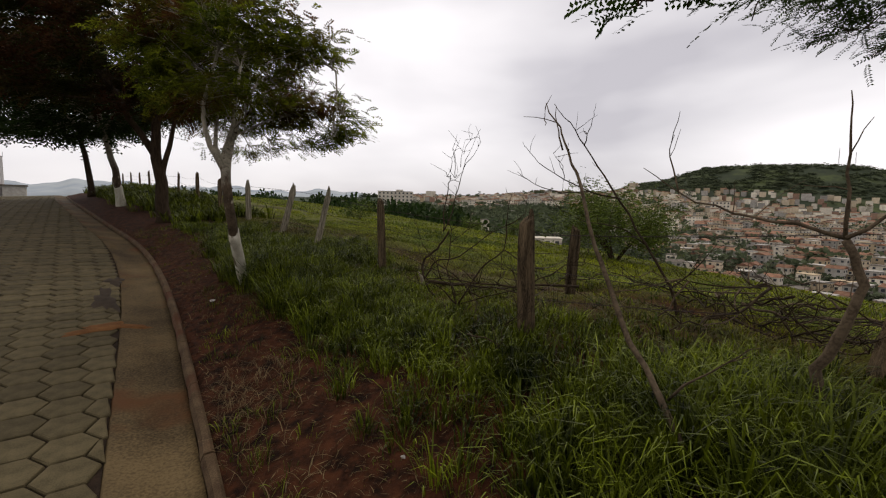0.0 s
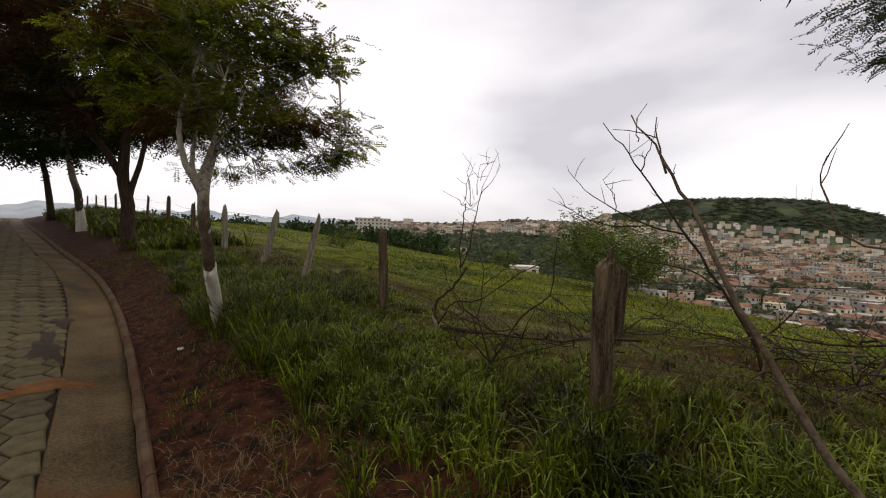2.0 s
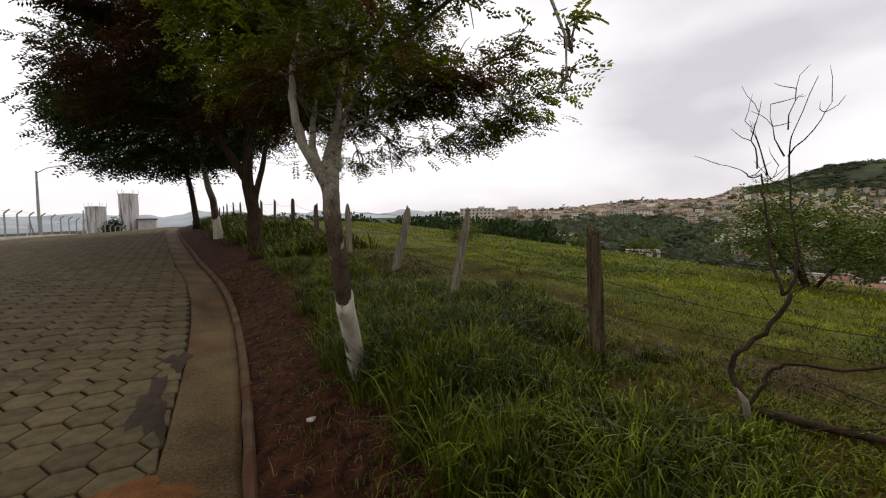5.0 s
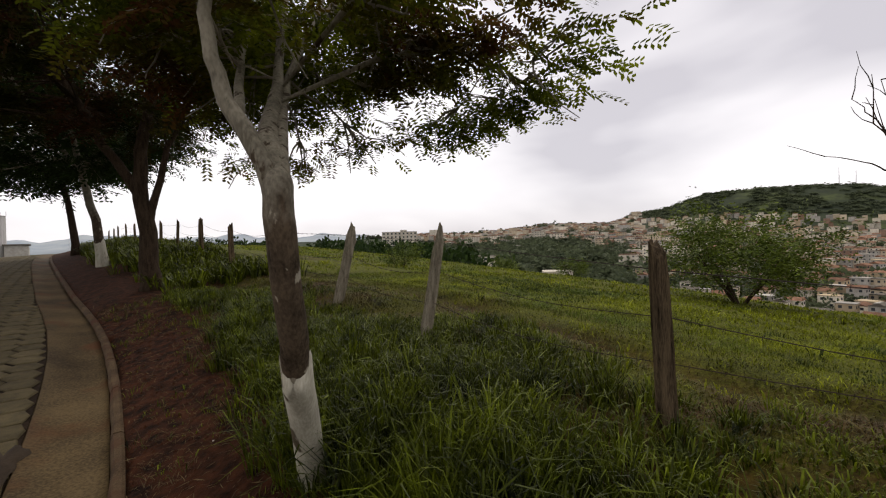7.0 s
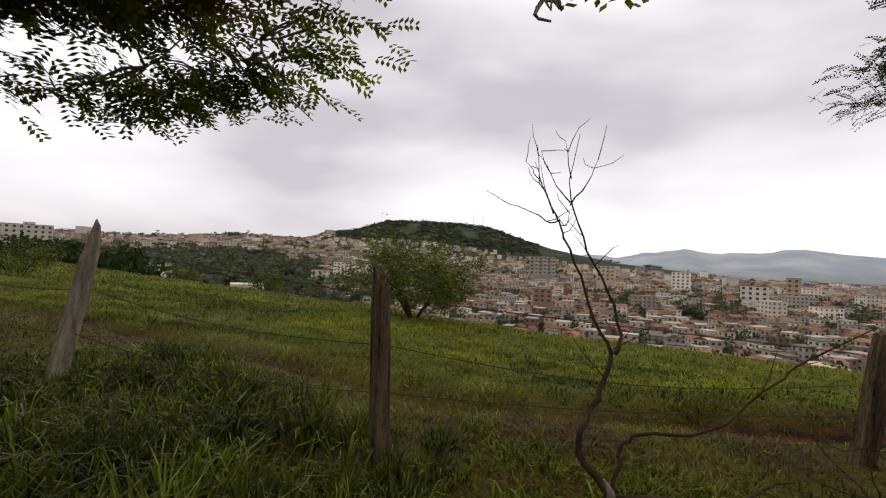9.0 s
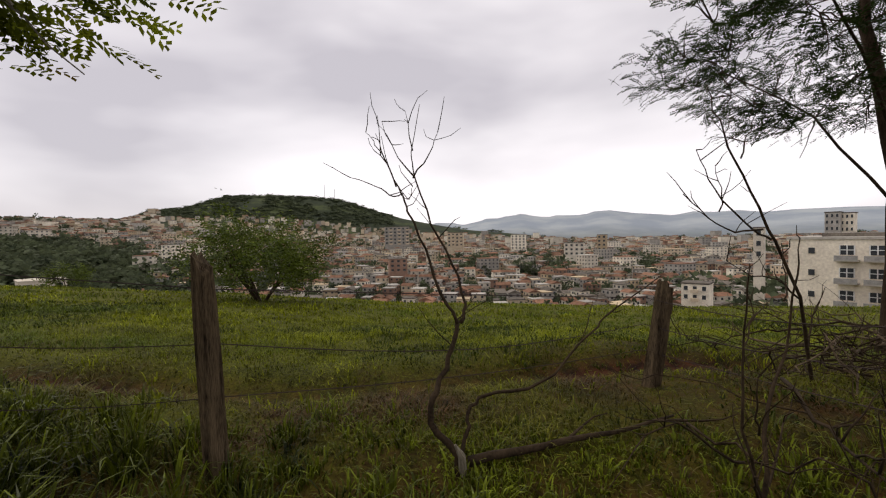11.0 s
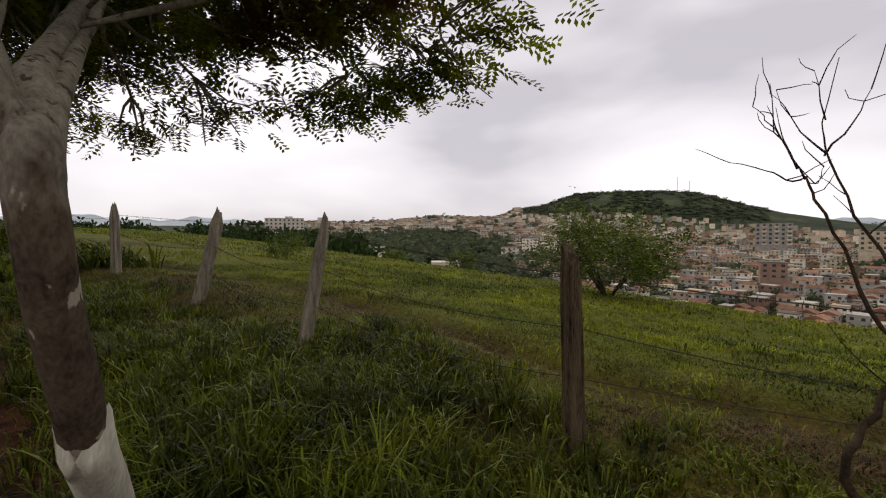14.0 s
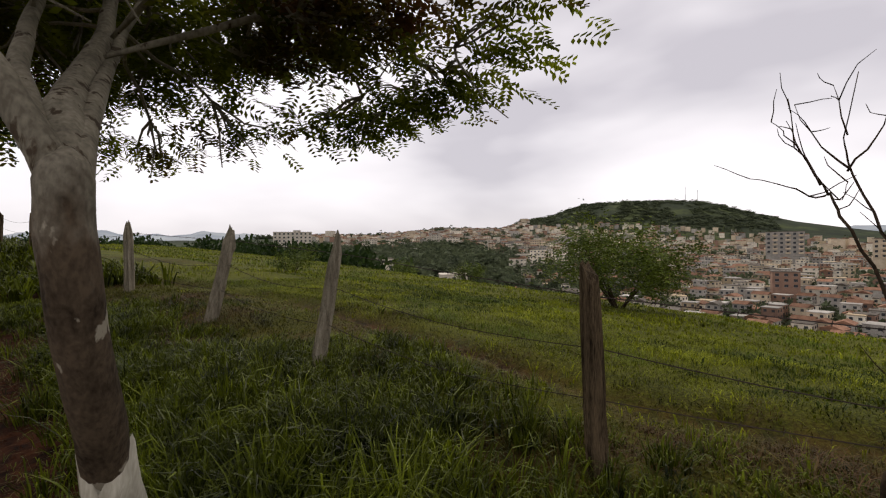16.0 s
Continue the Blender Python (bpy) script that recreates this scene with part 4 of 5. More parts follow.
sapling("dead_sapling", (2.16, 1.07), (0.36, 0.93),
        [([(-0.03, -0.08), (0.05, 0.05), (0.24, 0.31), (0.50, 0.62), (0.74, 0.93), (0.95, 1.24), (1.10, 1.46), (1.22, 1.62), (1.36, 1.79)], 0.019, 0.003),
         ([(1.10, 1.46), (1.13, 1.58), (1.14, 1.72)], 0.006, 0.002), ([(1.22, 1.62), (1.24, 1.68), (1.25, 1.74)], 0.003, 0.0015), ([(0.24, 0.31), (0.10, 0.45), (-0.12, 0.62)], 0.007, 0.002)],
        0.02, "twig", "tall bare sapling stem leaning along the fence", 54, twiggy=1)
sapling("dead_sapling", (2.9, 3.36), (0.62, -0.79),
        [([(0.0, -0.06), (0.0, 0.06), (-0.11, 0.36), (-0.07, 0.70), (-0.15, 0.95)], 0.009, 0.002), ([(0.0, 0.04), (0.2, 0.38), (0.4, 0.55), (0.42, 0.88), (0.45, 1.02)], 0.009, 0.002),
         ([(0.0, 0.05), (-0.16, 0.2), (-0.38, 0.34)], 0.007, 0.002), ([(0.0, 0.05), (0.38, 0.18), (0.71, 0.27)], 0.007, 0.002), ([(0.4, 0.55), (0.54, 0.44), (0.68, 0.36)], 0.005, 0.0015),
         ([(-0.11, 0.36), (-0.24, 0.46), (-0.33, 0.62)], 0.005, 0.0015), ([(0.42, 0.75), (0.55, 0.86), (0.58, 1.0)], 0.004, 0.0015), ([(-0.07, 0.6), (0.06, 0.7), (0.1, 0.84)], 0.004, 0.0015)],
        0.01, "twig_dark", "low angular bush of broken dead twigs by the fence", 55, twiggy=2)
rg = random.Random(83)
for k in range(15):
    a = rg.uniform(0, 6.28)
    cx, cy = 2.9 + rg.gauss(0, 0.25), 2.75 + rg.gauss(0, 0.45)
    ln = rg.uniform(0.4, 1.1)
    dead_branch((cx, cy, rg.uniform(0.05, 0.35)), (cx + ln * math.cos(a), cy + ln * math.sin(a), rg.uniform(0.2, 0.75)), rg.uniform(0.003, 0.007), 500 + k, "dead_branch",
                "thin dead branch tangled in grass by the fence", "twig_dark", 5, 0.13)
dead_branch((3.34, 4.36, 0.04), (3.50, 3.3, 0.05), 0.023, 71, label="fallen dark log lying in the grass by the fence", twigs=2, sag=0.02, material="twig_dark")
dead_branch((3.6, 2.6, 0.15), (2.5, 3.3, 0.45), 0.012, 74, material="twig_dark", twigs=9)
rb = random.Random(81)
for k in range(58):
    a = rb.uniform(0, 6.28)
    cx, cy = 4.3 + rb.gauss(0, 0.25), 1.4 + rb.gauss(0, 0.36)
    ln = rb.uniform(0.4, 1.3)
    dead_branch((cx, cy, rb.uniform(0.02, 0.4)), (cx + ln * math.cos(a), cy + ln * math.sin(a), rb.uniform(0.05, 0.55)), rb.uniform(0.003, 0.011), 300 + k, "brush_branch",
                "dead branch in a tangled heap of cut brush", "twig_dark" if k % 3 else "twig", 4, 0.12)


# ---- grass ----
def blades(n, xs, ys, hs, ws, rnd, lean=0.5):
    """Bent tapering blades at the given places."""
    z = ground(xs, ys) - 0.01
    a = rnd.uniform(0, 6.283, n)
    d = np.stack([np.cos(a), np.sin(a), np.zeros(n)], 1)
    p = np.stack([-np.sin(a), np.cos(a), np.zeros(n)], 1)
    base = np.stack([xs, ys, z], 1)
    out = lean * hs * rnd.uniform(0.15, 1.3, n)
    up = np.array([0, 0, 1.0])
    w = ws[:, None]
    mid = base + up * (hs * 0.62)[:, None] + d * (out * 0.32)[:, None]
    tip = base + up * (hs * rnd.uniform(0.75, 1.0, n))[:, None] + d * out[:, None]
    v = np.stack([base - p * w * 0.5, base + p * w * 0.5, mid + p * w * 0.42, mid - p * w * 0.42, tip], 1).reshape(-1, 3)
    k = np.arange(n)[:, None] * 5
    return v, k + np.array([[0, 1, 2, 3]]), k + np.array([[3, 2, 4]])


def scatter(n, x0, x1, y0, y1, seed, keep):
    rnd = np.random.RandomState(seed)
    s, y = rnd.uniform(x0, x1, n), rnd.uniform(y0, y1, n)
    x = s + kerb_x(y)
    m = keep(s, x, y) > rnd.uniform(0, 1, n)
    return x[m], y[m], s[m], np.random.RandomState(seed + 1)


def grass(name, n, area, seed, keep, height, width, material, label, lean=0.55):
    x, y, s, rnd = scatter(n, *area, seed, keep)
    hs = height(s, x, y) * rnd.uniform(0.55, 1.25, len(x))
    v, q, t = blades(len(x), x, y, hs, width * rnd.uniform(0.6, 1.3, len(x)), rnd, lean)
    return tagged(big_mesh(name, v, q, t, M[material]), label, "grass", kind="stuff")


def bare(s, y):
    """Thin grass along the rut that cattle have worn."""
    return 1 - 0.95 * np.exp(-((s - 3.8 - 0.25 * np.sin(y * 0.7)) / 0.25) ** 2)


def tuft(x, y):
    return np.clip(0.55 + 0.7 * wave(x * 2.3, y * 2.1) + 0.3 * wave(x * 6.1, y * 5.3), 0, 1)


def clumps(name, n, per, area, seed, keep, height, width, material, label):
    """Tussocks: blades that arch outwards from common roots."""
    x, y, s, rnd = scatter(n, *area, seed, keep)
    m = len(x)
    big = rnd.uniform(0.6, 1.3, m) * height(s, x, y)
    rep = np.repeat(np.arange(m), per)
    k = len(rep)
    a = rnd.uniform(0, 6.283, k)
    rad = rnd.uniform(0, 1, k) ** 0.7 * 0.09
    bx, by = x[rep] + np.cos(a) * rad, y[rep] + np.sin(a) * rad
    a = a + rnd.normal(0, 0.5, k)
    h = big[rep] * rnd.uniform(0.45, 1.15, k)
    out = h * (0.15 + rad / 0.09 * rnd.uniform(0.3, 1.1, k))
    z = ground(bx, by) - 0.015
    d = np.stack([np.cos(a), np.sin(a), np.zeros(k)], 1)
    p = np.stack([-np.sin(a), np.cos(a), np.zeros(k)], 1) + rnd.normal(0, 0.25, (k, 3))
    base = np.stack([bx, by, z], 1)
    up = np.array([0, 0, 1.0])
    w = (width * rnd.uniform(0.6, 1.35, k))[:, None]
    q1 = base + up * (h * 0.5)[:, None] + d * (out * 0.22)[:, None]
    q2 = base + up * (h * 0.83)[:, None] + d * (out * 0.58)[:, None]
    tip = base + up * (h * rnd.uniform(0.62, 1.0, k))[:, None] + d * (out * 1.1)[:, None]
    v = np.stack([base - p * w * 0.35, base + p * w * 0.35, q1 + p * w * 0.5, q1 - p * w * 0.5, q2 + p * w * 0.36, q2 - p * w * 0.36, tip], 1).reshape(-1, 3)
    o = np.arange(k)[:, None] * 7
    quads = np.concatenate([o + np.array([[0, 1, 2, 3]]), o + np.array([[3, 2, 4, 5]])])
    return tagged(big_mesh(name, v, quads, o + np.array([[5, 4, 6]]), M[material]), label, "grass", kind="stuff")


def verge(s, x, y):
    """Where long grass grows: patchy towards the road, thick up to the fence."""
    edge = 0.72 + 0.22 * wave(x * 0.6, y * 1.1) - 0.25 * np.clip(1.3 - np.abs(y - 6.2) / 1.6, 0, 1)
    return np.clip((s - edge) * 2.2, 0, 1) * np.clip((3.0 - 0.5 * np.clip((y - 7.5) / 2, 0, 1) + 0.45 * wave(x, y * 1.7) - s) * 1.1, 0, 1)


clumps("tall_grass", 7600, 40, (0.4, 3.4, -2.2, 13), 61, lambda s, x, y: verge(s, x, y) * (0.35 + 0.65 * tuft(x, y)),
       lambda s, x, y: (0.15 + 0.20 * tuft(x * 0.6, y * 0.6)) * (1 - 0.45 * np.clip((s - 1.5) * 1.5, 0, 1) * np.clip(1 - np.abs(y - 3.9) / 1.8, 0, 1)) * (1 - 0.4 * np.clip((y - 7.5) / 1.5, 0, 1)) * (1 - 0.45 * np.clip((s - 1.75) * 1.6, 0, 1)), 0.0072, "grass", "long lush green grass growing in tussocks along the fence")
clumps("tall_grass", 2300, 16, (0.6, 3.4, 13, 34), 62, lambda s, x, y: np.clip((s - 0.7) * 1.6, 0, 1) * (0.5 + 0.5 * tuft(x, y)),
       lambda s, x, y: 0.25 + 0.12 * tuft(x * 0.7, y * 0.7), 0.024, "grass", "long green grass on the verge under trees")
clumps("grass_tuft", 900, 14, (0.1, 1.4, -2.2, 13), 67, lambda s, x, y: np.clip(0.1 + 0.7 * tuft(x * 1.7, y * 1.9), 0, 1),
       lambda s, x, y: 0.05 + 0.05 * tuft(x, y), 0.005, "grass", "small tufts of grass on bare red earth")
clumps("weed_tuft", 6500, 12, (2.2, 11, -4, 15), 69, lambda s, x, y: np.clip(wave(x * 0.9 + 1, y * 0.8) * 1.8 + 0.55 * wave(x * 2.7, y * 2.2 + 3) - 0.1, 0, 1),
       lambda s, x, y: 0.05 + 0.04 * tuft(x, y), 0.011, "weed", "patches of low dark green weeds in the pasture")
clumps("pasture_tuft", 8500, 9, (2.5, 14, -5, 17), 68, lambda s, x, y: bare(s, y) * np.clip((s - 2.5), 0, 1) * (0.15 + 0.85 * tuft(x * 0.6, y * 0.6)),
       lambda s, x, y: 0.055 + 0.05 * tuft(x, y), 0.008, "field_grass", "uneven tufts of grazed pasture grass")
grass("trodden_grass", 150000, (2.0, 4.9, -3, 14), 63, lambda s, x, y: bare(s, y) * np.clip((s - 2.0) * 2, 0, 1) * (0.22 + 0.78 * tuft(x * 1.6, y * 1.6)) * np.clip(5.0 - s, 0.15, 1),
      lambda s, x, y: 0.03 + 0.035 * tuft(x, y), 0.006, "trodden", "short trodden brownish grass beside the fence", 1.9)
grass("short_grass", 220000, (3.6, 8.8, -3, 14), 70, lambda s, x, y: bare(s, y) * np.clip((s - 3.6) * 0.8, 0, 1) * (0.22 + 0.78 * tuft(x * 1.6, y * 1.6)) * np.clip(1.25 - (s - 2.2) / 8, 0, 1),
      lambda s, x, y: 0.035 + 0.04 * tuft(x, y), 0.0065, "field_grass", "short yellow-green grazed pasture grass", 1.7)
grass("pasture_grass", 150000, (7, 46, -16, 46), 64, lambda s, x, y: (0.3 + 0.7 * tuft(x * 0.5, y * 0.5)) * np.clip(1.3 - (s - 7) / 40, 0.3, 1),
      lambda s, x, y: 0.06 + 0.06 * tuft(x, y), 0.03, "field_grass", "yellow-green pasture grass running down the slope", 1.0)
grass("dry_grass", 52000, (0.08, 1.9, -2.5, 14), 65, lambda s, x, y: np.clip(0.10 + 0.6 * wave(x * 2.9, y * 3.3), 0.03, 1),
      lambda s, x, y: 0.03 + 0.05 * tuft(x, y), 0.0045, "dry", "sparse dry straw-coloured grass on red earth", 2.6)
grass("dry_grass", 9000, (2.6, 5.2, -4, 14), 66, lambda s, x, y: np.clip(0.2 + 0.7 * wave(x * 1.1, y * 0.9 + 2), 0, 1),
      lambda s, x, y: 0.03 + 0.05 * tuft(x, y), 0.006, "dry", "trampled dry grass on a cattle track", 2.0)


# ---- far things: street fence, lamp, tanks ----
def left_of_road(y, off):
    x = float(kerb_x(y)) - ROAD_WIDTH - off
    return x, y, float(road_z(y) + cross_fall(y) * (-ROAD_WIDTH - off + GUTTER)) + 0.1


fence = empty("security_fence", pose(0, 0, 0), "long wire fence on bent concrete posts beside the road", "fence")
post_line = []
for k in range(40):
    x, y, z = left_of_road(12 + 2.3 * k, 2.2)
    post_line.append((x, y, z))
    v, f = tube([(x, y, z - 0.3), (x, y, z + 1.5), (x + 0.02, y, z + 1.62), (x + 0.3, y - 0.05, z + 1.85)], [0.06, 0.055, 0.052, 0.045], 4)
    mesh("post", v, f, M["concrete"], fence)
    if k % 6 == 3:
        for d in (-1, 1):
            v, f = tube([(x, y, z + 1.15), (x, y + d * 1.0, z - 0.05)], [0.05, 0.05], 4)
            mesh("brace", v, f, M["concrete"], fence)
for h in (0.25, 0.55, 0.85, 1.15, 1.45, 1.75):
    v, f = tube([(x + (0.2 if h > 1.6 else 0), y, z + h) for x, y, z in post_line], [0.008] * len(post_line), 3)
    mesh("wire", v, f, M["steel"], fence)

lamp = empty("street_lamp", pose(*left_of_road(58, 4.9)), "slim grey concrete street lamp post with a short arm", "street lamp")
v, f = tube([(0, 0, -0.3), (0, 0, 3.0), (0.03, 0, 6.4)], [0.14, 0.12, 0.08], 8)
mesh("pole", v, f, M["concrete"], lamp)
v, f = tube([(0.03, 0, 6.2), (0.8, 0, 6.7), (1.9, -0.2, 6.95)], [0.04, 0.035, 0.03], 6)
arm = mesh("arm", v, f, M["steel"], lamp)
mesh("lantern", *box(2.1, -0.2, 6.88, 0.6, 0.22, 0.12), M["steel"], lamp)
for y, off, h in ((34, 3.2, 3.4), (66, 3.4, 3.2)):
    x, yy_, z = left_of_road(y, off)
    ob = mesh("utility_pole", *tube([(0, 0, -0.3), (0, 0, h * 0.5), (0.02, 0, h)], [0.09, 0.08, 0.06], 8), M["concrete"])
    ob.matrix_basis = pose(x, yy_, z)
    tagged(ob, "short dark pole behind the wire fence", "pole", "roadside poles")


def tank(x, y, top, r, label, sides=24):
    z = gz(x, y)
    h = top - z
    t = empty("water_tank", pose(x, y, z), label, "water tank")
    prof = [(r, -0.5), (r, h * 0.5), (r, h - 0.15), (r * 1.03, h - 0.15), (r * 1.03, h), (r * 0.5, h + 0.12), (0.05, h + 0.16)]
    v, f = [], []
    for q, z_ in prof:
        for k in range(sides):
            v.append((q * math.cos(6.2832 * k / sides), q * math.sin(6.2832 * k / sides), z_))
    for i_ in range(len(prof) - 1):
        for k in range(sides):
            a, b = i_ * sides + k, i_ * sides + (k + 1) % sides
            f.append((a, b, b + sides, a + sides))
    mesh("shell", v, f, M["tank_paint"], t)
    for k in range(0, sides, 4):
        a = 6.2832 * k / sides
        v, f = tube([(1.03 * r * math.cos(a), 1.03 * r * math.sin(a), h), (1.03 * r * math.cos(a), 1.03 * r * math.sin(a), h + 0.9)], [0.04, 0.04], 4)
        mesh("rail_post", v, f, M["steel"], t)
    return t


tank(-11.5, 130, 10.1, 1.95, "tall streaked white concrete water tank")
tank(-18.0, 132, 7.2, 2.0, "low wide pale water tank")
house_x, house_y = -7.9, 128
hut = empty("pump_house", pose(house_x, house_y, gz(house_x, house_y)), "small dark hut beside the water tanks", "hut")
mesh("wall", *box(0, 0, -0.5, 3.5, 3, 10.0), M["wall_grey"], hut)
mesh("roof", *box(0, 0, 9.5, 4, 3.4, 0.3), M["roof_grey"], hut)
bush("far_bush", -14.4, 124, 4.2, 9.5, 900, 0.7, "leaf_green", "dense dark bush between the water tanks", 46)


# ---- distant trees ----
def far_tree_mesh(seed, leaves=420, size=0.055):
    rnd = np.random.RandomState(seed)
    cl = rnd.normal(0, 1, (16, 3)) * np.array([0.24, 0.24, 0.13]) + np.array([0, 0, 0.58])
    c = cl[rnd.randint(0, 16, leaves)] + rnd.normal(0, 0.075, (leaves, 3))
    c[:, 2] = np.clip(c[:, 2], 0.12, 0.95)
    return frond_set(c, rnd.normal(0, 1, (leaves, 3)), np.full(leaves, size), 1, size * 1.5, size * 1.3, rnd)


def far_tree(seed):
    top = empty("broad_tree", pose(0, 0, -50), "dark green broad-crowned tree at the pasture's far edge", "tree", "trees beyond the pasture")
    v, f = tube([(0, 0, -0.2), (0.02, 0, 0.2), (0, 0.03, 0.6)], [0.03, 0.025, 0.012], 5)
    mesh("trunk", v, f, M["bark_dark"], top)
    v, q = far_tree_mesh(seed)
    big_mesh("crown", v, q, [], M["leaf_green"], top)
    return top


rf = random.Random(91)
kinds = [far_tree(200 + k) for k in range(4)]
spots = []
for k in range(90):
    az = rf.uniform(8, 42)
    r = rf.uniform(120, 190)
    x, y = r * math.sin(radians(az)), r * math.cos(radians(az))
    if x < kerb_x(y) + 6:
        continue
    want = 1.5 + r * math.tan(radians(np.interp(az, [9, 20, 30, 35, 40], [1.6, 1.5, 1.3, 0.8, 0.3]) + rf.uniform(-0.6, 0.15)))
    spots.append((x, y, want))
for k, (x, y, want) in enumerate(spots):
    z = gz(x, y)
    s = max(want - z, 4.0)
    m = Matrix.Translation((x, y, z)) @ Matrix.Rotation(rf.uniform(0, 6.28), 4, "Z") @ Matrix.Diagonal((max(9, s * 0.62), max(9, s * 0.62), s, 1))
    t = kinds[k] if k < 4 else copy_thing(kinds[k % 4], m)
    t.matrix_basis = m


# ---- the town ----
WALLS = ["wall_white", "wall_white", "wall_white", "wall_cream", "wall_cream", "wall_grey", "wall_grey", "wall_brick", "wall_ochre"]


def at_polar(az, r):
    x, y = r * math.sin(radians(az)), r * math.cos(radians(az))
    return x, y, gz(x, y)


def gable(cx, cy, z, sx, sy, h, turn, over=0.5):
    c, s = math.cos(turn), math.sin(turn)
    a, b = sx / 2 + over, sy / 2 + over
    pts = [(-a, -b, 0), (a, -b, 0), (a, b, 0), (-a, b, 0), (-a, 0, h), (a, 0, h)]
    v = [(cx + p * c - q * s, cy + p * s + q * c, z + w) for p, q, w in pts]
    return v, [(0, 1, 5, 4), (2, 3, 4, 5), (1, 2, 5), (3, 0, 4), (3, 2, 1, 0)]


def density(az, r):
    """Where the town is built: not in the wooded gully."""
    if 36 < az < 62 and 300 < r < 620 - 4 * abs(az - 48):
        return 0.06
    if az < 40 and r < 900:
        return 0.12
    return 1.0


TOWN = {}
rt = random.Random(77)
near_houses = []
count = 0
for ring in range(40):
    r = 170 * (1.066 ** ring)
    if r > 1260:
        break
    n = int(r * 1.99 / 8.6)
    for i in range(n):
        az = 34 + 114 * (i + rt.random() * 0.8) / n
        rr = r * (1 + rt.uniform(-0.026, 0.026))
        if rt.random() > density(az, rr) * 0.88:
            continue
        if rr > 1110 and az > 64:
            continue
        sx, sy = (rt.uniform(6.5, 11), rt.uniform(6, 9)) if rr > 330 else (rt.uniform(6, 9), rt.uniform(5.5, 7.5))
        fl = rt.choice([1, 2, 2, 3, 3]) if rr < 200 else rt.choice([2, 3, 3, 3])
        if rt.random() < 0.022 and rr > 330:
            fl, sx, sy = rt.choice([4, 5, 6]), rt.uniform(13, 20), rt.uniform(11, 15)
        turn = rt.choice([0, 1]) * math.pi / 2 + math.radians(20 * math.sin(az * 0.11 + r * 0.004)) + rt.uniform(-0.1, 0.1)
        x, y, z = at_polar(az, rr)
        near_houses.append((rr, az, x, y, z - 1.5, sx, sy, fl, turn, rt.choice(WALLS if fl < 4 else WALLS[:7]), rt.random()))


def house_parts(x, y, z, sx, sy, fl, turn, flat):
    h = 3.0 * fl + 1.5
    body = box(x, y, z, sx, sy, h, turn)
    if flat:
        roof = box(x, y, z + h, sx + 0.5, sy + 0.5, 0.35, turn)
    else:
        roof = gable(x, y, z + h, sx, sy, 1.5, turn, 0.4)
    panes = []
    c, s = math.cos(turn), math.sin(turn)
    for f in range(fl):
        for side, (nx_, ny_, ln, off) in enumerate(((0, -1, sx, sy / 2), (0, 1, sx, sy / 2), (-1, 0, sy, sx / 2), (1, 0, sy, sx / 2))):
            wx, wy = nx_ * c - ny_ * s, nx_ * s + ny_ * c
            if wx * x + wy * y > 0:
                continue
            k = max(2, int(ln / 3.4))
            for i in range(k):
                u = (i + 0.5) / k * ln - ln / 2
                lx, ly = (u, ny_ * (off + 0.02)) if nx_ == 0 else (nx_ * (off + 0.02), u)
                sxx, syy = (1.3, 0.12) if nx_ == 0 else (0.12, 1.3)
                panes.append(box(x + lx * c - ly * s, y + lx * s + ly * c, z + 1.5 + 3.0 * f + 1.0, sxx, syy, 1.25, turn))
    return body, roof, panes


near_houses.sort()
for j, (rr, az, x, y, z, sx, sy, fl, turn, wall, q) in enumerate(near_houses):
    flat = fl > 3 or q < 0.5
    roof_mat = "wall_grey" if flat and q < 0.25 else "roof_grey" if q < 0.42 else "wall_ochre" if q < 0.5 else "roof_grey" if q < 0.57 else "roof"
    body, roof, panes = house_parts(x, y, z, sx, sy, fl, turn, flat)
    if j < 150:
        colour = wall.split("_")[1]
        h = empty("house" if fl < 4 else "apartment_block", pose(0, 0, 0), f"{colour} {'flat-roofed' if flat else 'gabled'} town house with {'clay tile' if roof_mat == 'roof' else 'grey'} roof", "house", "town houses")
        mesh("wall", *body, M[wall], h)
        mesh("roof", *roof, M[roof_mat], h)
        for pv in panes[:10]:
            mesh("window", *pv, M["pane"], h)
    else:
        TOWN.setdefault(wall, []).append(body)
        TOWN.setdefault(roof_mat, []).append(roof)
        if rr < 760:
            TOWN.setdefault("pane", []).extend(panes)
for key, pieces in TOWN.items():
    v, f = join(pieces)
    tagged(mesh("distant_houses", v, f, M[key]), "crowded houses of the town spread over far slopes", "houses", kind="stuff")


# trees among the houses, in the gully and along the hill's crest
rw = random.Random(55)
parts_v, parts_q, base_n = [], [], 0
shapes = [far_tree_mesh(300 + k, 34, 0.155) for k in range(5)]


def plant(x, y, z, w, h):
    global base_n
    v, q = shapes[rw.randrange(5)]
    a = rw.uniform(0, 6.28)
    c, s = math.cos(a), math.sin(a)
    p = np.stack([(v[:, 0] * c - v[:, 1] * s) * w + x, (v[:, 0] * s + v[:, 1] * c) * w + y, v[:, 2] * h + z - 0.1 * h], 1)
    parts_v.append(p)
    parts_q.append(q + base_n)
    base_n += len(p)


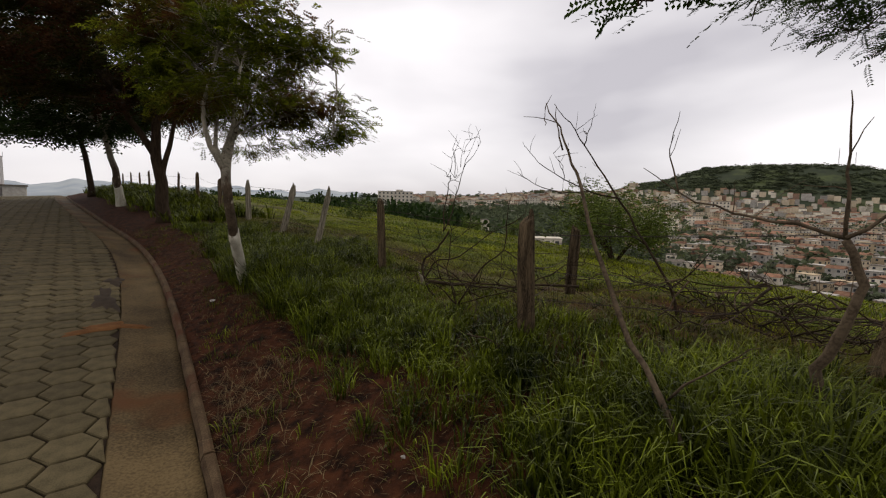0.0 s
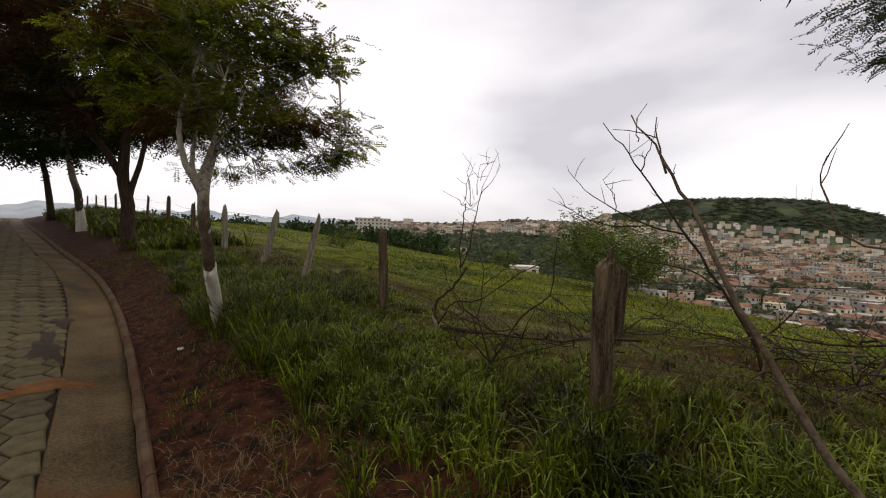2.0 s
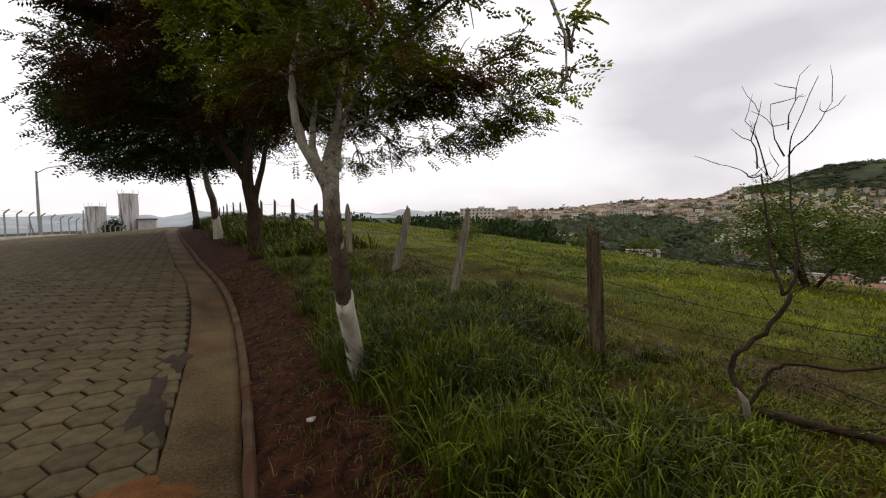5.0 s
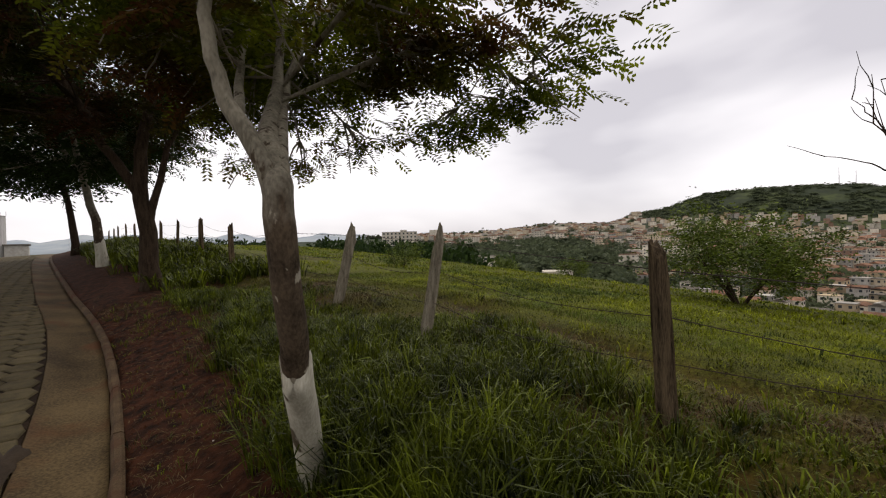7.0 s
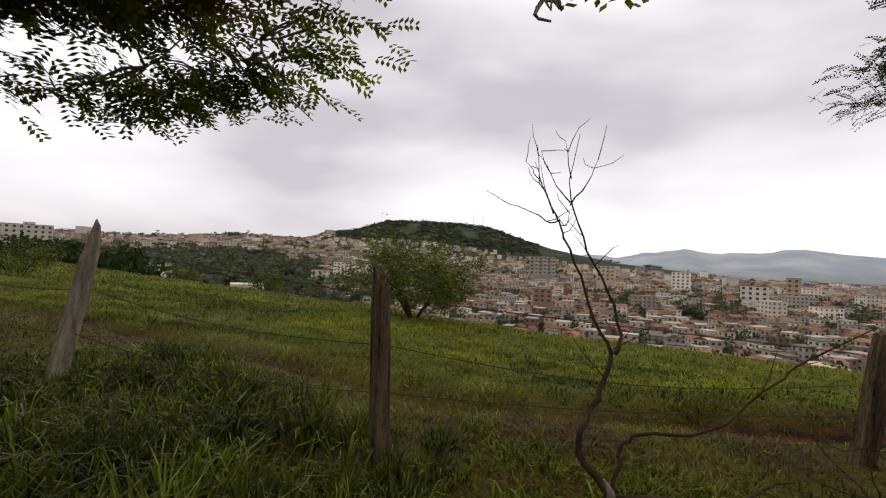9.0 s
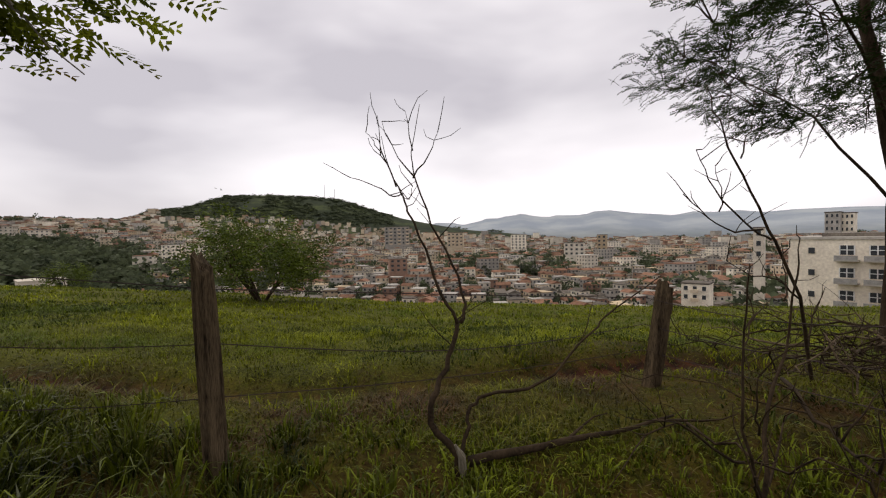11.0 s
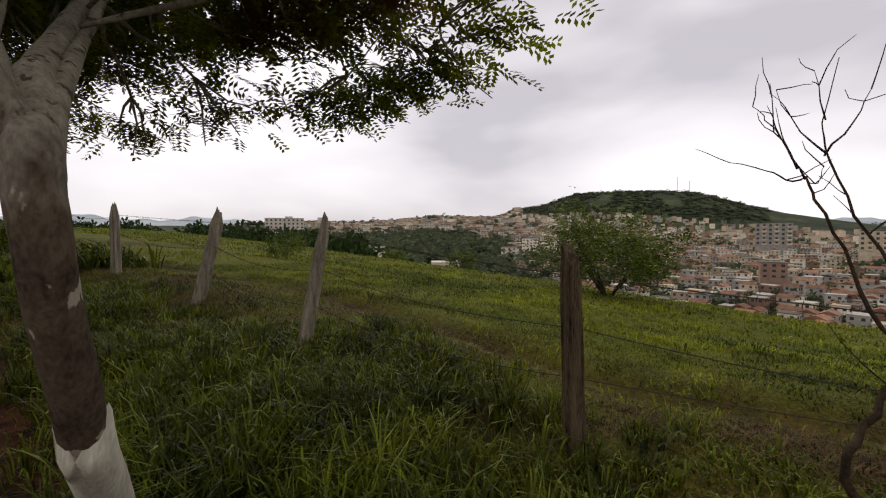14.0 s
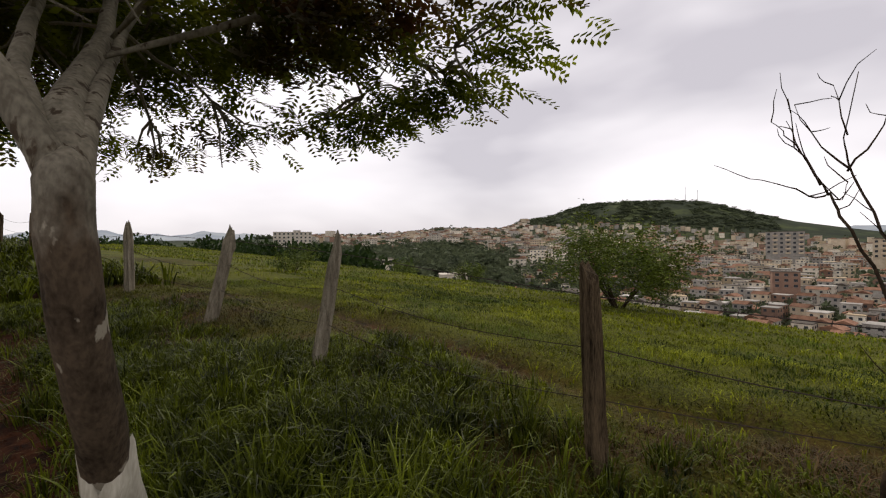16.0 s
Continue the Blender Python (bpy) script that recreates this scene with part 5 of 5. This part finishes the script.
for k in range(3600):
    az, r = rw.uniform(34, 150), 190 * math.exp(rw.uniform(0, 1.85))
    x, y, z = at_polar(az, r)
    if wave(x * 0.021, y * 0.017) + rw.uniform(-0.35, 0.35) < 0.18:
        continue
    w = rw.uniform(8, 17)
    plant(x, y, z, w, w * rw.uniform(0.7, 1.1))
for k in range(620):
    az, r = rw.uniform(58, 130), rw.uniform(185, 330)
    x, y, z = at_polar(az, r)
    w = rw.uniform(5, 10)
    plant(x, y, z, w, w * rw.uniform(0.8, 1.2))
for k in range(600):
    az, r = rw.gauss(48, 6.5), rw.uniform(300, 640)
    x, y, z = at_polar(az, r)
    w = rw.uniform(12, 22)
    plant(x, y, z, w, w * rw.uniform(0.6, 0.9))
for k in range(380):
    az, r = rw.uniform(30, 62), rw.uniform(1090, 1160)
    x, y, z = at_polar(az, r)
    plant(x, y, z - 3, rw.uniform(10, 22), rw.uniform(9, 16))
for k in range(1350):
    az, r = rw.uniform(60, 90), rw.uniform(1120, 1400)
    x, y, z = at_polar(az, r)
    if r > 1360 or wave(az * 0.9, r * 0.02) > 0.75:
        continue
    plant(x, y, z - 2, rw.uniform(10, 20), rw.uniform(4, 8))
for k in range(46):
    az = rw.choice([rw.uniform(70.5, 76), rw.uniform(79.2, 80.6), rw.uniform(84.6, 86), rw.uniform(62, 66), rw.uniform(98, 104)])
    x, y, z = at_polar(az, 1425)
    plant(x, y, z - 1, rw.uniform(10, 22), rw.uniform(7, 12))
tagged(big_mesh("distant_trees", np.concatenate(parts_v), np.concatenate(parts_q), [], M["hazed_leaf"]), "dark trees scattered through the town and up the hill", "trees", kind="stuff")

for az, h in ((81.6, 46), (82.8, 36)):
    x, y, z = at_polar(az, 1430)
    m_ = empty("radio_mast", pose(x, y, z), "thin lattice radio mast on the hilltop", "mast", "hilltop masts")
    for d in ((-1, -1), (1, -1), (0, 1)):
        v, f = tube([(d[0] * 1.0, d[1] * 1.0, -2), (d[0] * 0.3, d[1] * 0.3, h)], [0.35, 0.25], 4)
        mesh("leg", v, f, M["steel"], m_)
    for k in range(6):
        mesh("strut", *box(0, 0, h * (k + 0.5) / 6, 2.0 - 0.25 * k, 2.0 - 0.25 * k, 0.3), M["steel"], m_)


# ---- larger buildings that stand out ----
def block(name, az, r, width, depth, top_el, turn_off, floors, cols, wall, label, balconies=False, roof="roof_grey", floor_h=None, base_z=None):
    """A slab block facing the pasture with rows of windows."""
    x, y, z = at_polar(az, r)
    top_z = 1.5 + r * math.tan(radians(top_el))
    z = z if base_z is None else base_z
    h = top_z - z
    b = empty(name, pose(x, y, z, 0, 0, -az + turn_off), label, "building", "large town buildings")
    mesh("wall", *box(0, 0, -2, width, depth, h + 2), M[wall], b)
    mesh("roof", *box(0, 0, h, width + 0.6, depth + 0.6, 0.5), M[roof], b)
    fh = floor_h or h / floors
    for f_ in range(floors):
        for c_ in range(cols):
            u = (c_ + 0.5) / cols * width - width / 2
            zz = h - (f_ + 1) * fh + fh * 0.3
            w = mesh("window", *box(u, -depth / 2 - 0.03, zz, width / cols * 0.42, 0.14, fh * 0.45), M["pane"], b)
            mesh("sill", *box(u, -depth / 2 - 0.1, zz - 0.16, width / cols * 0.5, 0.3, 0.12), M["concrete"], w)
            if balconies and c_ % 2 == 1:
                mesh("balcony", *box(u, -depth / 2 - 0.7, zz - fh * 0.28, width / cols * 0.8, 1.4, fh * 0.38), M["wall_cream"], b)
    return b


block("apartment_block", 34.1, 800, 62, 16, 1.9, 0, 4, 9, "wall_white", "long white apartment block on the far ridge", floor_h=6)
block("apartment_block", 34.6, 802, 12, 10, 2.1, 0, 1, 2, "wall_white", "white stair tower on the apartment block roof", floor_h=6)
block("white_building", 38.1, 330, 31, 14, -0.5, 4, 2, 7, "wall_white", "low white building with dark window strip", floor_h=4.5)
block("white_building", 44.6, 300, 15, 12, -1.5, 8, 2, 3, "wall_white", "small plain white house below the pasture", floor_h=3.5)
block("shed", 53.5, 240, 14, 14, -3.6, 5, 1, 3, "wall_white", "pale grey shed with a white roof", roof="wall_white", floor_h=4)
block("long_shed", 63.3, 480, 44, 18, -1.15, 3, 1, 6, "wall_grey", "long shed with a bluish white roof", roof="wall_white", floor_h=5)
block("apartment_block", 66.9, 440, 18, 14, -1.5, 10, 4, 5, "wall_cream", "cream block with a grid of windows", floor_h=4)
block("apartment_block", 72.2, 800, 24, 16, 1.25, 4, 5, 5, "wall_white", "tall white block below the hill", floor_h=5)
block("apartment_block", 90.3, 640, 35, 16, 1.05, 0, 5, 6, "wall_grey", "grey apartment block with many balconies", True, floor_h=5)
block("apartment_block", 97.8, 560, 20, 14, 0.2, -6, 4, 4, "wall_cream", "cream apartment block in the town", True, floor_h=4.4)
block("apartment_block", 105.9, 620, 20, 12, -0.2, -6, 5, 4, "wall_white", "pale apartment block in the town", floor_h=4)
block("white_building", 112.6, 450, 19, 12, -1.35, -4, 3, 4, "wall_white", "bluish white block in the town", floor_h=4)
block("ochre_tower", 115.9, 480, 9, 9, -0.4, -8, 4, 2, "wall_ochre", "ochre block with dark openings", floor_h=4)
block("brick_building", 89.9, 330, 13, 10, -3.0, 6, 3, 3, "wall_brick", "bare orange brick block in the town", floor_h=3.2)


def balcony_block():
    """The nearest block: a blank corner, then columns of balconies with white-framed windows."""
    az, r = 140.6, 82
    x, y, z = at_polar(az, r)
    h = 1.5 + r * math.tan(radians(-1.1)) - z
    b = empty("apartment_block", pose(x, y, z, 0, 0, -az - 12), "white apartment block with slim balconies beyond the pasture", "building", "large town buildings")
    mesh("wall", *box(0, 0, -2, 23, 12, h + 2), M["wall_white"], b)
    mesh("parapet", *box(0, 0, h, 23.4, 12.4, 0.35), M["wall_grey"], b)
    mesh("roof", *box(0.5, 1, h + 0.35, 18, 8, 0.5), M["roof_grey"], b)
    for f_ in range(5):
        zz = h - 3.05 * (f_ + 1) + 1.0
        for u in (-5.0, -2.0, 1.4, 4.8, 8.2):
            w = mesh("window", *box(u, -6.04, zz, 1.5, 0.12, 1.25), M["pane"], b)
            for q in (-0.75, 0, 0.75):
                mesh("frame", *box(u + q, -6.12, zz, 0.12, 0.1, 1.25), M["frame"], w)
            mesh("frame", *box(u, -6.13, zz + 0.6, 1.6, 0.08, 0.1), M["frame"], w)
            rail = mesh("balcony", *box(u + 0.1, -6.6, zz - 0.85, 2.4, 1.2, 0.18), M["wall_grey"], b)
            mesh("rail", *box(u + 0.1, -7.15, zz - 0.68, 2.4, 0.06, 0.6), M["concrete"], rail)
        mesh("window", *box(-8.8, -6.04, zz + 0.1, 0.7, 0.1, 0.8), M["pane"], b)


balcony_block()
block("tower_block", 137.4, 330, 6.5, 8, 1.45, -10, 8, 3, "wall_grey", "grey tower with glazed front", floor_h=3.6)
block("tower_block", 138.5, 335, 6, 8, 1.35, -10, 8, 3, "wall_white", "pale tower with dark window columns", floor_h=3.6)
block("church_tower", 131.3, 260, 4.2, 4.2, 0.1, -10, 3, 1, "wall_white", "slim white church tower", floor_h=5)
block("dark_house", 143.5, 66, 9, 8, -2.2, -20, 3, 3, "wall_brick", "dark brown house with dark windows", floor_h=3)
block("white_house", 125.2, 190, 9, 9, -6.0, -12, 2, 3, "wall_white", "white house with balconies", True, floor_h=3.2)


# ---- litter on the verge ----
def pebble(x, y, r, material, label, seed, name="stone", category="stone"):
    bm = bmesh.new()
    bmesh.ops.create_icosphere(bm, subdivisions=1, radius=r)
    rnd = random.Random(seed)
    for v_ in bm.verts:
        v_.co = Vector((v_.co.x * rnd.uniform(0.7, 1.3), v_.co.y * rnd.uniform(0.7, 1.3), v_.co.z * rnd.uniform(0.4, 0.75)))
    me = bpy.data.meshes.new(name)
    bm.to_mesh(me)
    bm.free()
    me.materials.append(M[material])
    ob = new(name, me)
    ob.matrix_basis = pose(x, y, gz(x, y) + r * 0.15, 0, 0, rnd.uniform(0, 360))
    return tagged(ob, label, category, "stones on the verge")


rp = random.Random(17)
pebble(1.59, 6.24, 0.035, "stone", "pale stone lying on red earth", 1)
for k in range(26):
    y = rp.uniform(0.5, 10)
    pebble(float(kerb_x(y)) + rp.uniform(0.1, 1.3), y, rp.uniform(0.008, 0.022), "stone" if k % 3 == 0 else "clod", "small stone lying on red earth" if k % 3 == 0 else "small clod of red earth", 40 + k)
cv, cq, n0 = [], [], 0
rnp = np.random.RandomState(8)
n = 5200
yy_ = rnp.uniform(-2, 13, n)
ss_ = rnp.uniform(0.05, 1.7, n) ** 1.0
xx_ = kerb_x(yy_) + ss_
zz_ = ground(xx_, yy_)
r_ = rnp.uniform(0.004, 0.016, n)
o_ = np.array([[-1, -0.8, -0.2], [1, -0.9, -0.2], [0.9, 1, -0.2], [-0.9, 0.8, -0.2], [0.1, 0, 0.9]])
pv = (o_[None] * r_[:, None, None] * rnp.uniform(0.6, 1.4, (n, 5, 3)) + np.stack([xx_, yy_, zz_], 1)[:, None]).reshape(-1, 3)
k_ = np.arange(n)[:, None] * 5
tt = np.concatenate([k_ + np.array([[a, b, 4]]) for a, b in ((0, 1), (1, 2), (2, 3), (3, 0))])
tagged(big_mesh("earth_crumbs", pv, [], tt, M["clod"]), "crumbs of loose red earth", "earth", kind="stuff")
n = 7500
yy_, ss_ = rnp.uniform(-2, 13, n), rnp.uniform(0.0, 2.2, n)
xx_ = kerb_x(yy_) + ss_
a_ = rnp.uniform(0, 6.28, n)
l_ = rnp.uniform(0.01, 0.045, n)
d_ = np.stack([np.cos(a_), np.sin(a_), rnp.normal(0, 0.15, n)], 1) * l_[:, None]
p_ = np.stack([-np.sin(a_), np.cos(a_), rnp.normal(0, 0.3, n)], 1) * (l_ * 0.08)[:, None]
c_ = np.stack([xx_, yy_, ground(xx_, yy_) + 0.008], 1)
pv = np.stack([c_ - d_, c_ + p_, c_ + d_, c_ - p_], 1).reshape(-1, 3)
tagged(big_mesh("leaf_litter", pv, np.arange(n * 4).reshape(-1, 4), [], M["dry"]), "dry fallen leaves and straw on the earth", "litter", kind="stuff")


# ---- hexagonal paving ----
SIDE = 0.165
PITCH_X, PITCH_Y = 1.5 * SIDE, math.sqrt(3) * SIDE


def hex_piece(limit=None, seed=0):
    """One block with rounded shoulders; limit: cut off beyond that x."""
    rnd = random.Random(seed)
    rings = []
    for rad, z in ((SIDE * 0.95, -0.05), (SIDE * 0.95, -0.012), (SIDE * 0.915, -0.002), (SIDE * 0.84, 0.001)):
        ring = [Vector((rad * math.cos(math.pi * k / 3), rad * math.sin(math.pi * k / 3), z)) for k in range(6)]
        if limit is not None:
            for p in ring:
                p.x = min(p.x, limit - (SIDE - rad))
        rings.append(ring)
    v = [p + Vector((rnd.uniform(-1, 1), rnd.uniform(-1, 1), 0)) * 0.003 for r in rings for p in r]
    f = []
    for i in range(3):
        for k in range(6):
            a, b = i * 6 + k, i * 6 + (k + 1) % 6
            f.append((a, b, b + 6, a + 6))
    f.append(tuple(18 + k for k in range(6)))
    return v, f


piece_meshes = []
for k in range(6):
    v, f = hex_piece(None, k)
    me = bpy.data.meshes.new("paving_block")
    me.from_pydata([tuple(p) for p in v], [], f)
    me.materials.append(M["paver"])
    piece_meshes.append(me)
rh = random.Random(23)
rest_v, rest_q, rest_t, made_n = [], [], [], 0
rest = []
for i in range(-46, 12):
    for j in range(-22, 150):
        x, y = i * PITCH_X, j * PITCH_Y + (PITCH_Y / 2 if i % 2 else 0)
        right = float(kerb_x(y)) - GUTTER - 0.015
        left = float(kerb_x(y)) - ROAD_WIDTH + 0.1
        if x - SIDE > right - 0.05 or x < left:
            continue
        limit = None
        if x + SIDE > right:
            limit = right - x
            if limit < -SIDE * 0.45:
                continue
        z = float(road_z(y) + cross_fall(y) * (x - float(kerb_x(y)) + GUTTER))
        z += rh.uniform(-0.004, 0.004)
        near = 1.6 < y < 7.6 and x > -2.4
        if near and made_n < 300:
            if limit is None:
                ob = new("paving_block", piece_meshes[rh.randrange(6)])
            else:
                v, f = hex_piece(limit, j)
                ob = mesh("paving_block", v, f, M["paver"])
            ob.matrix_basis = pose(x, y, z, 4.3 + rh.uniform(-0.7, 0.7), rh.uniform(-0.7, 0.7), 0)
            ob.parent = road
            made_n += 1
        else:
            v, f = hex_piece(limit, j % 9)
            tx, ty = rh.uniform(-0.012, 0.012), 0.0755 * (1 if y < 12 else max(0, 1 - (y - 12) / 30)) + rh.uniform(-0.012, 0.012)
            rest.append(([(p.x + x, p.y + y, p.z + z + p.x * tx + p.y * ty) for p in v[6:]], [q for q in [tuple(k - 6 for k in q) for q in f[6:]]]))
v, f = join(rest)
tagged(mesh("paving", v, f, M["paver"], road), kind="stuff")


# earth washed over the road's edge
def patch(name, cx, cy, lx, ly, material, label, seed):
    rnd = random.Random(seed)
    v, f = [], []
    n_ = 26
    rows_ = 4
    for i_ in range(rows_ + 1):
        for k in range(n_):
            a = 2 * math.pi * k / n_
            rr = i_ / rows_ * (1 + 0.28 * math.sin(3 * a + seed) + 0.2 * math.sin(7 * a + 2 * seed) + rnd.uniform(-0.08, 0.08))
            x, y = cx + lx * rr * math.cos(a), cy + ly * rr * math.sin(a)
            v.append((x, y, surface(x, y) + 0.006 * (1 - i_ / rows_) + (0.0055 if i_ < rows_ else 0.0005)))
    for i_ in range(rows_):
        for k in range(n_):
            a, b = i_ * n_ + k, i_ * n_ + (k + 1) % n_
            f.append((a, b, b + n_, a + n_))
    return tagged(mesh(name, v, f, M[material], smooth=True), label, "earth patch", "earth on the road")


def surface(x, y):
    k = float(kerb_x(y))
    o = x - k
    z = float(road_z(y))
    if o < -GUTTER:
        return z + float(cross_fall(y)) * (o + GUTTER) + 0.002
    return z + float(np.interp(o, [-0.5, -0.3, -0.12, -0.05], [0.0, -0.035, -0.045, -0.03]))


patch("earth_spill", 0.56, 6.1, 0.32, 0.13, "spill", "orange earth spilled over paving and gutter", 3)
patch("damp_stain", 0.62, 7.25, 0.11, 0.55, "stain", "dark damp stain on the paving edge", 4)
patch("damp_stain", 0.78, 8.2, 0.10, 0.25, "stain", "small dark damp stain on the paving edge", 6)
